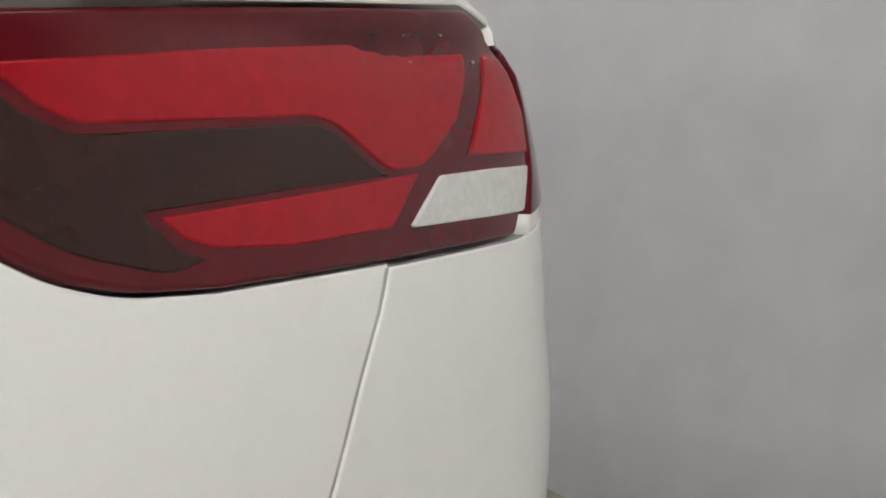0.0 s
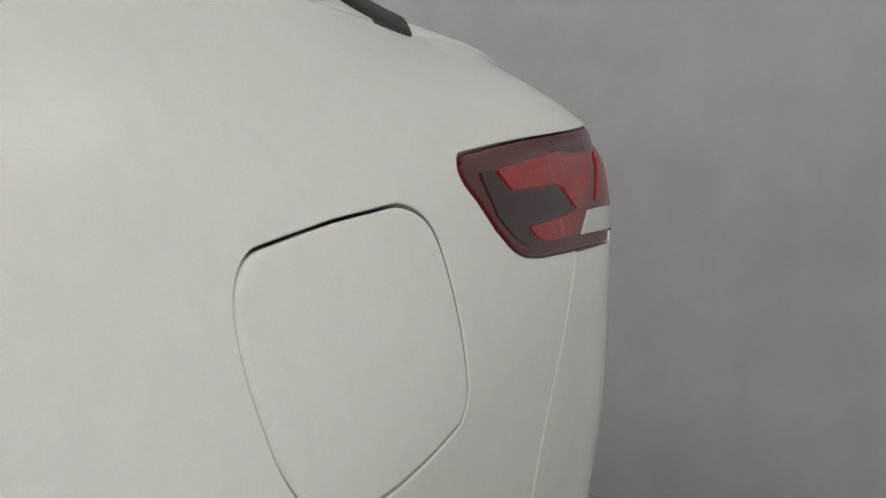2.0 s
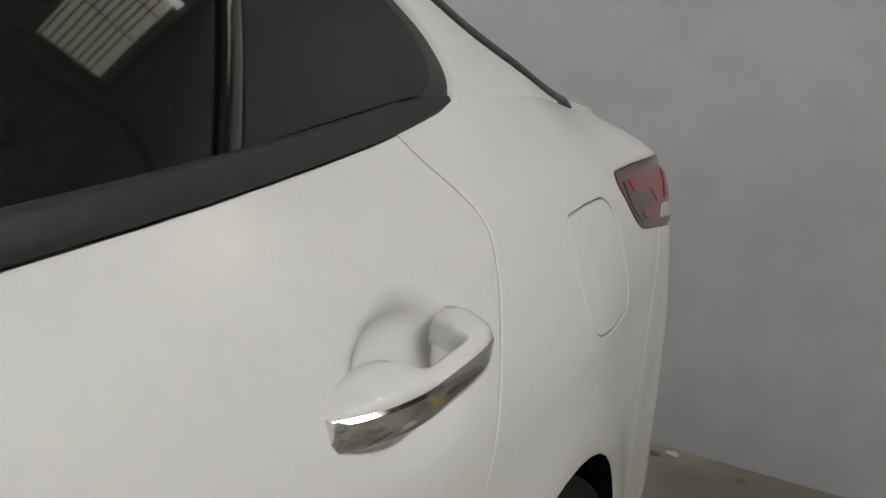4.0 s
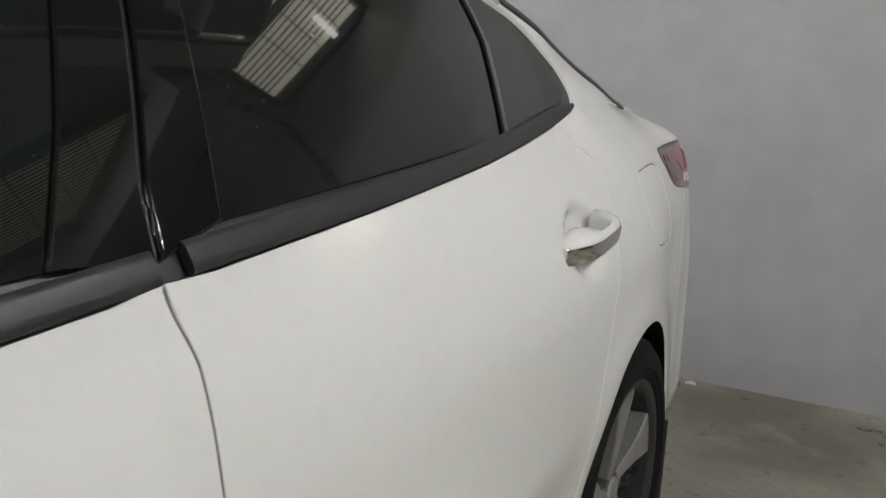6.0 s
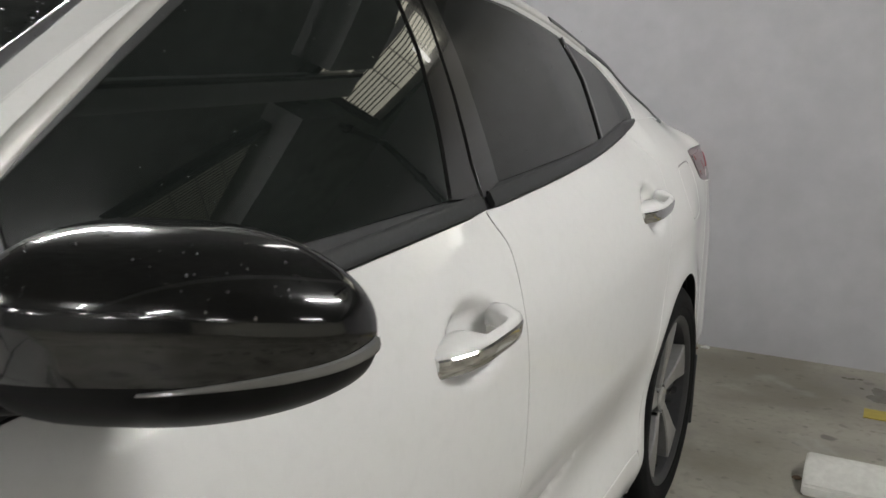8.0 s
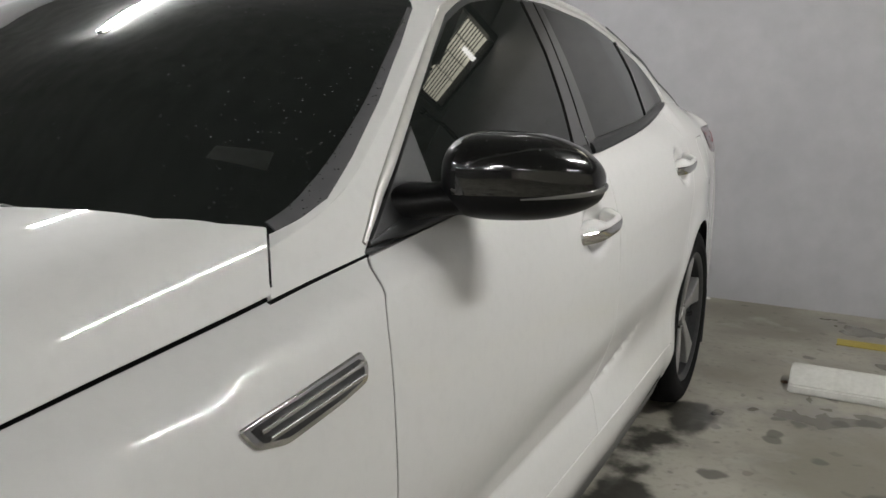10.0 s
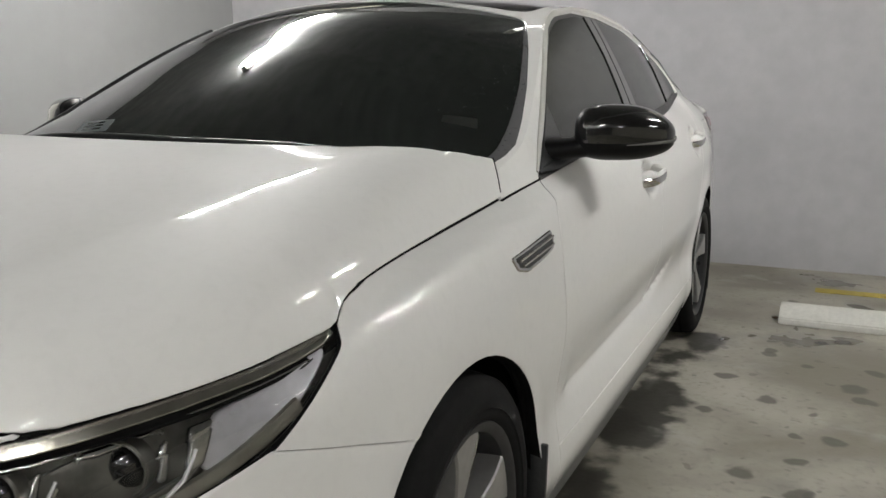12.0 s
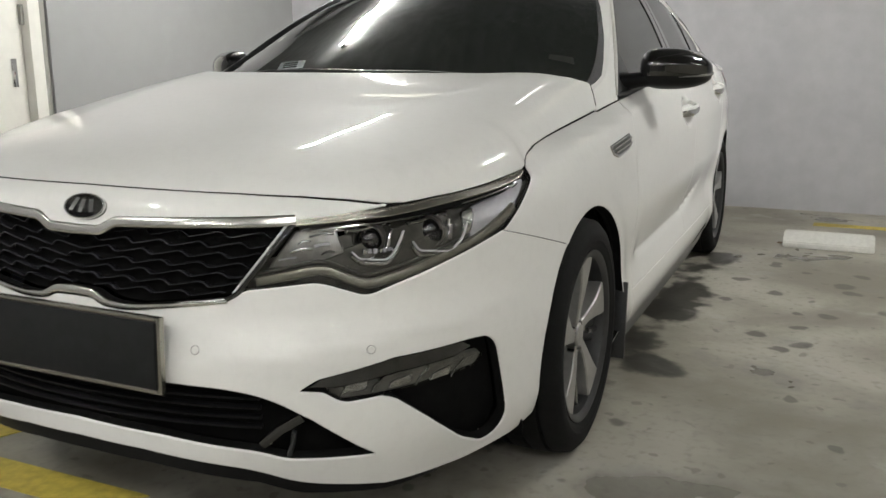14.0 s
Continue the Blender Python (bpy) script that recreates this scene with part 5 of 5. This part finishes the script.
# tail lamps
tail_out = rounded(TAIL, step=.008)
for s in (1, -1):
    tl = patch("tail_lamp", flank, tail_out, RED_DEEP, car, "red tail lamp with smoked bands and a clear segment", off=.001, step=.014, side=s, gap=.0004, bead=.003)
    for nm, pts, mat, o, lab in (
            ("red_segment", [(3.168, 1.003, .004), (3.26, 1.004), (3.384, 1.003), (3.430, 1.001, .004), (3.402, .965), (3.377, .951, .004), (3.365, .947, .003), (3.342, .948, .008), (3.325, .961), (3.313, .971, .012), (3.300, .976, .010), (3.192, .983, .006), (3.181, .990)], RED_LIGHT, .0026, "bright red upper segment"),
            ("red_segment", [(3.213, .952, .003), (3.294, .948), (3.364, .9455, .003), (3.337, .924, .004), (3.27, .930), (3.234, .937, .008), (3.222, .943)], RED_LIGHT, .0026, "bright red lower segment"),
            ("smoked_band", [(3.135, 1.004, .008), (3.163, 1.005, .004), (3.176, .989), (3.190, .981, .006), (3.300, .974, .01), (3.311, .969, .01), (3.324, .958), (3.340, .9465), (3.294, .9495), (3.208, .9535, .004), (3.220, .940), (3.232, .934), (3.215, .9315, .01), (3.180, .946, .01), (3.152, .968)], SMOKED, .0022, "dark smoked band"),
            ("clear_segment", [(3.380, .942, .003), (3.43, .9385), (3.474, .934, .003), (3.462, .909, .003), (3.349, .9215, .003)], CLEAR_LENS, .003, "clear ribbed reversing lamp"),
            ("red_segment", [(3.448, .999, .004), (3.466, .990, .006), (3.478, .962), (3.476, .940, .003), (3.407, .947)], RED_LIGHT, .0026, "red corner segment")):
        patch(nm, flank, rounded(pts, step=.006), mat, tl, lab, off=o, step=.012, side=s, gap=.0005, bead=.0012, lip=.003)

for s in (1, -1):
    patch("inner_tail_lamp", flank, rounded([(3.4875, .997), (3.4868, .965), (3.4845, .93), (3.474, .903), (3.56, .90), (3.75, .90), (3.75, .985), (3.56, .998)], .006), RED_DEEP, car, "red lamp on the boot lid", off=.0015, step=.02, side=s, gap=.0005, bead=.002)

# fender vents
for s in (1, -1):
    vent = patch("fender_vent", flank, rounded([(.227, .842, .006), (.34, .851), (.472, .862, .006), (.482, .842), (.478, .820, .012), (.42, .811), (.300, .801, .012), (.248, .813, .01)]), CHROME, car, "chrome-edged fender vent with dark louvres", off=.004, step=.02, side=s, gap=0, bead=.003)
    patch("vent_recess", flank, rounded([(.242, .839, .004), (.34, .846), (.463, .855, .004), (.471, .840), (.467, .826, .01), (.42, .818), (.304, .809, .01), (.258, .818, .008)]), BLACK_TRIM, vent, "dark vent recess", off=.0048, step=.02, side=s, gap=0, bead=.001, lip=.003)
    for a, b in (((.256, .831), (.469, .848)), ((.268, .820), (.465, .832))):
        ribbon("louvre", flank, np.linspace(a, b, 16), .006, .006, SATIN, vent, side=s, off=.004)

# door handles
for s in (1, -1):
    for (yc, zc), owner in ((HANDLES[0], "f"), (HANDLES[1], "r")):
        bm, bm2 = bmesh.new(), bmesh.new()
        white, bright = [], []
        for f in np.r_[0, .006, .02, .045, np.linspace(.08, .92, 32), .95, .972, .988, .997, 1]:
            y = yc - .118 + .214 * f
            skin_x = float(np.interp(f, [0, 1], [float(flank(np.array(yc - .13), np.array(zc))[0]), float(flank(np.array(yc + .13), np.array(zc))[0])]))
            bow = .008 + .030 * (1 - abs(2 * f - 1.04) ** 2.6) if f < .5 else .004 + .034 * max(0, 1 - (2 * f - 1) ** 5) ** .5
            xo = skin_x + bow
            # open between the two feet, where the hand reaches in
            grip = max(0.0, min(1.0, (f - .20) / .22, (.76 - f) / .06))
            grip = grip * grip * (3 - 2 * grip)
            xi = (skin_x - .014) * (1 - grip) + (xo - .015) * grip
            zb = zc + .005 + .014 * f
            ease = max(0.0, min(1.0, (f - .20) / .22, (.90 - f) / .26))
            ease = ease * ease * (3 - 2 * ease)
            rise = .005 + .50 * (xo - max((skin_x - .014) * (1 - ease) + (xo - .015) * ease, skin_x - .004))
            rise *= (math.sqrt(max(.03, 1 - ((f - .82) / .18) ** 2)) if f > .82 else 1) * min(1, .55 + f * 9)
            low = .026 * min(1, .80 + f / .05) * min(1, .35 + math.sqrt(max(0, 1 - f) * 8))
            zt = zb + rise
            white.append([bm.verts.new((s * x, y, z)) for x, z in ((xi, zt - .55 * rise), (xi + .0015, zt - .28 * rise), (xi + .005, zt - .07 * rise), (.55 * xi + .45 * xo, zb + rise * .95), (xo - .005, zb + rise * .48), (xo - .001, zb + .0018), (xo - .002, zb), (xi, zb - .004))])
            bright.append([bm2.verts.new((s * x, y, z)) for x, z in ((xi + .003, zb + .0003), (xo - .0015, zb + .0005), (xo + .0008, zb - .002), (xo + .0004, zb - low * .55), (xo - .002, zb - low * .9), (xo - .005, zb - low), (xi + .003, zb - low * .85))])
        for bmx, rows in ((bm, white), (bm2, bright)):
            n = len(rows[0])
            for p, q in zip(rows, rows[1:]):
                for k in range(n):
                    bmx.faces.new((p[k], p[(k + 1) % n], q[(k + 1) % n], q[k]))
            bmx.faces.new(rows[0])
            bmx.faces.new(rows[-1][::-1])
        h = part("door_handle", bm, PAINT, doors[owner, s], "white pull handle with chrome lower strip", sharp=70)
        part("chrome_strip", bm2, CHROME, h, "chrome lower strip")

# mirrors
def mirror_shape(theta, phi, grow=1.0):
    """The mirror's housing round its middle: x outwards, y towards the back, z up; blunt at the door, drawn out to a low tip."""
    p = (math.cos(phi) * math.cos(theta), math.cos(phi) * math.sin(theta), math.sin(phi))
    tip = max(0.0, p[0])
    q = [math.copysign(abs(c) ** e, c) for c, e in zip(p, (.80 if p[0] > 0 else .62, .80, .80 if p[2] > 0 else .62))]
    x = q[0] * (.124 if q[0] > 0 else .104)
    y = q[1] * (.100 if q[1] < 0 else .062) * (1 - .25 * tip) + .050 * q[0]
    upper = max(.5, 1.02 - .16 * p[0] - .10 * tip ** 2)
    z = q[2] * (.066 * upper if q[2] > 0 else .074 * (1 - .22 * tip ** 1.5)) - .010 * tip ** 1.6
    return Vector((x * grow, y * grow, z * grow))


for s in (1, -1):
    rot = Matrix.Translation((s * .948, .865, 1.060)) @ Matrix.Diagonal((s, 1, 1, 1))
    bm = bmesh.new()
    rings = [[bm.verts.new(rot @ mirror_shape(2 * math.pi * k / 56, radians(f))) for k in range(56)] for f in np.linspace(-86, 86, 33)]
    for p, q in zip(rings, rings[1:]):
        for k in range(56):
            bm.faces.new((p[k], p[(k + 1) % 56], q[(k + 1) % 56], q[k]))
    bm.faces.new(rings[0])
    bm.faces.new(rings[-1])
    mir = part("door_mirror", bm, BLACK_GLOSS, doors["f", s], "gloss black door mirror with a clear indicator strip")
    mir.data.materials.append(ARM_BLACK)
    for p in mir.data.polygons:
        if p.center.z < 1.034 or abs(p.center.x) < .882:
            p.material_index = 1
    bm = bmesh.new()
    rows = []
    for t in np.linspace(0, 1, 26):
        th, mid, half = radians(-80 + 86 * t), radians(-14 + 11 * t), radians(.6 + 2.1 * min(1, 2.2 * t))
        rows.append([bm.verts.new(rot @ mirror_shape(th, mid + a * half, g)) for a, g in ((1, .99), (.9, 1.022), (0, 1.030), (-.9, 1.022), (-1, .99))])
    for p, q in zip(rows, rows[1:]):
        for k in range(5):
            bm.faces.new((p[k], p[(k + 1) % 5], q[(k + 1) % 5], q[k]))
    bm.faces.new(rows[0])
    bm.faces.new(rows[-1][::-1])
    part("indicator_strip", bm, LED_STRIP, mir, "pale indicator strip")
    rot = Matrix.Diagonal((s, 1, 1, 1))
    bm = bmesh.new()
    rows = []
    for t in np.linspace(0, 1, 10):
        mid = Vector((.775, .762, 1.008)).lerp(Vector((.925, .840, 1.032)), t)
        ry, rz = .066 - .010 * t, .034 + .006 * t - .010 * math.sin(math.pi * t)
        ring = []
        for k in range(20):
            a = 2 * math.pi * k / 20
            ring.append(bm.verts.new(rot @ (mid + Vector((-.35 * ry * math.cos(a) * t, math.copysign(abs(math.cos(a)) ** .8, math.cos(a)) * ry, math.copysign(abs(math.sin(a)) ** .8, math.sin(a)) * rz)))))
        rows.append(ring)
    for p, q in zip(rows, rows[1:]):
        for k in range(20):
            bm.faces.new((p[k], p[(k + 1) % 20], q[(k + 1) % 20], q[k]))
    bm.faces.new(rows[0])
    bm.faces.new(rows[-1][::-1])
    part("mirror_arm", bm, ARM_BLACK, mir, "matt black mirror arm")
    bm = bmesh.new()
    bmesh.ops.create_uvsphere(bm, u_segments=24, v_segments=16, radius=1)
    bmesh.ops.transform(bm, matrix=Matrix.Translation((s * .945, .912, 1.056)) @ Matrix.Rotation(radians(-24 * s), 4, "Z") @ Matrix.Diagonal((.078, .014, .046, 1)), verts=bm.verts)
    part("mirror_glass", bm, CHROME, mir, "mirror glass")


# wipers at the foot of the windscreen
for x0, x1, y0, y1 in ((-.60, .10, .30, .225), (.05, .60, .222, .31)):
    line = np.stack([np.linspace(x0, x1, 24), np.linspace(y0, y1, 24) - .018 * np.sin(np.linspace(0, math.pi, 24))], 1)
    wiper = ribbon("wiper", top, line, .010, .010, BLACK_TRIM, car, "black wiper blade", off=-.003)
# a pale sticker with dark bars, and a faint one behind the glass
st = patch("sticker", top, rounded([(-.300, .262), (-.195, .262), (-.215, .318), (-.320, .322)], .004), STICKER_PALE, car, "pale sticker with dark bars on the windscreen", off=-.0015, step=.03, gap=0, bead=.0004, lip=.001)
for k in (0, 1, 2):
    patch("sticker_bar", top, rounded([(-.285 - .006 * k, .272 + .015 * k), (-.225 - .006 * k, .272 + .015 * k), (-.227 - .006 * k, .280 + .015 * k), (-.287 - .006 * k, .280 + .015 * k)], .001), TINT, st, off=-.0008, step=.03, gap=0, bead=.0003, lip=.0005)
patch("faint_sticker", top, rounded([(.598, .515), (.675, .555), (.660, .594), (.592, .545)], .003), STICKER, car, "faint grey-green sticker behind the glass", off=-.0022, step=.03, gap=0, bead=.0003, lip=.0004)


# water drops left on glass, mirror and boot edge ---------------------------------
def drops(name, places, owner, sizes):
    bm = bmesh.new()
    for p, n, r in zip(places, sizes[0], sizes[1]):
        got = bmesh.ops.create_icosphere(bm, subdivisions=1, radius=1)["verts"]
        m = Vector(n).to_track_quat("Z", "Y").to_matrix().to_4x4()
        bmesh.ops.transform(bm, matrix=Matrix.Translation(p) @ m @ Matrix.Diagonal((r, r, r * .45, 1)), verts=got)
    ob = part(name, bm, WATER, owner, "small water drops")
    return tagged(ob, kind="stuff")


rng = np.random.default_rng(7)
spots = [(x, y) for x, y in zip(rng.uniform(.20, .76, 620), rng.uniform(.42, 1.15, 620)) if inside(ws_out, np.array([[x, y]]))[0] and rng.random() < .25 + .75 * (max(0, x - .3) / .45) ** 2]
sx, sy = np.array(spots).T
drops("water_drop", top(sx, sy, -.003), car, (normals_of(top, sx, sy, 0), rng.uniform(.0007, .0023, len(sx))))
# opaque pale drops: the glint of lit water is put into their colour
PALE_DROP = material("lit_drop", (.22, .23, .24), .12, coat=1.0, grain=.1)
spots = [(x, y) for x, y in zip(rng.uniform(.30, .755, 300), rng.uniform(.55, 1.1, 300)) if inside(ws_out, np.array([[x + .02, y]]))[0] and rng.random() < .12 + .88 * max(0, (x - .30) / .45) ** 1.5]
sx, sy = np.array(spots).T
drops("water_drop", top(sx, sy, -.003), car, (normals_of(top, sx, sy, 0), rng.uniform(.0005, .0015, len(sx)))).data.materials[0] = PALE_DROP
sy, sz = rng.uniform(1.0, 2.7, 130), rng.uniform(1.06, 1.36, 130)
drops("water_drop", side_glass(sy, sz, -.003), car, (normals_of(side_glass, sy, sz, 0), rng.uniform(.0005, .0014, 130)))
sy = rng.uniform(3.27, 3.42, 90)
sx = rail(sy)[:, 0] - rng.uniform(.004, .10, 90)
drops("water_drop", top(sx, sy, 0), car, (normals_of(top, sx, sy, 0), rng.uniform(.001, .0028, 90)))
su, sz = rng.uniform(3.33, 3.46, 22), rng.uniform(.985, 1.006, 22)
drops("water_drop", flank(su, sz, .002), car, (normals_of(flank, su, sz, 0), rng.uniform(.0006, .0014, 22)))

# opaque dark drops: water seen against the bright edge, put into colour
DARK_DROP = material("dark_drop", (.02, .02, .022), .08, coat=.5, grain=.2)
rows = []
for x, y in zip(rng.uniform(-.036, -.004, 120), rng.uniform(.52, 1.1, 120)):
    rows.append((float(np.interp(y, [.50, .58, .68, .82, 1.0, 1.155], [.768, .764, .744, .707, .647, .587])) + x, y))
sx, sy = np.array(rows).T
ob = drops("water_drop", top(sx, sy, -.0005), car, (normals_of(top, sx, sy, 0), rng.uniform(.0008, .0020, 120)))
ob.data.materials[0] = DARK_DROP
th, ph = rng.uniform(-2.6, .2, 70), rng.uniform(.25, 1.35, 70)
at = [Vector((.948, .865, 1.060)) + mirror_shape(a, b) for a, b in zip(th, ph)]
drops("water_drop", at, car, ([(mirror_shape(a, b)).normalized() for a, b in zip(th, ph)], rng.uniform(.0006, .0017, 70)))
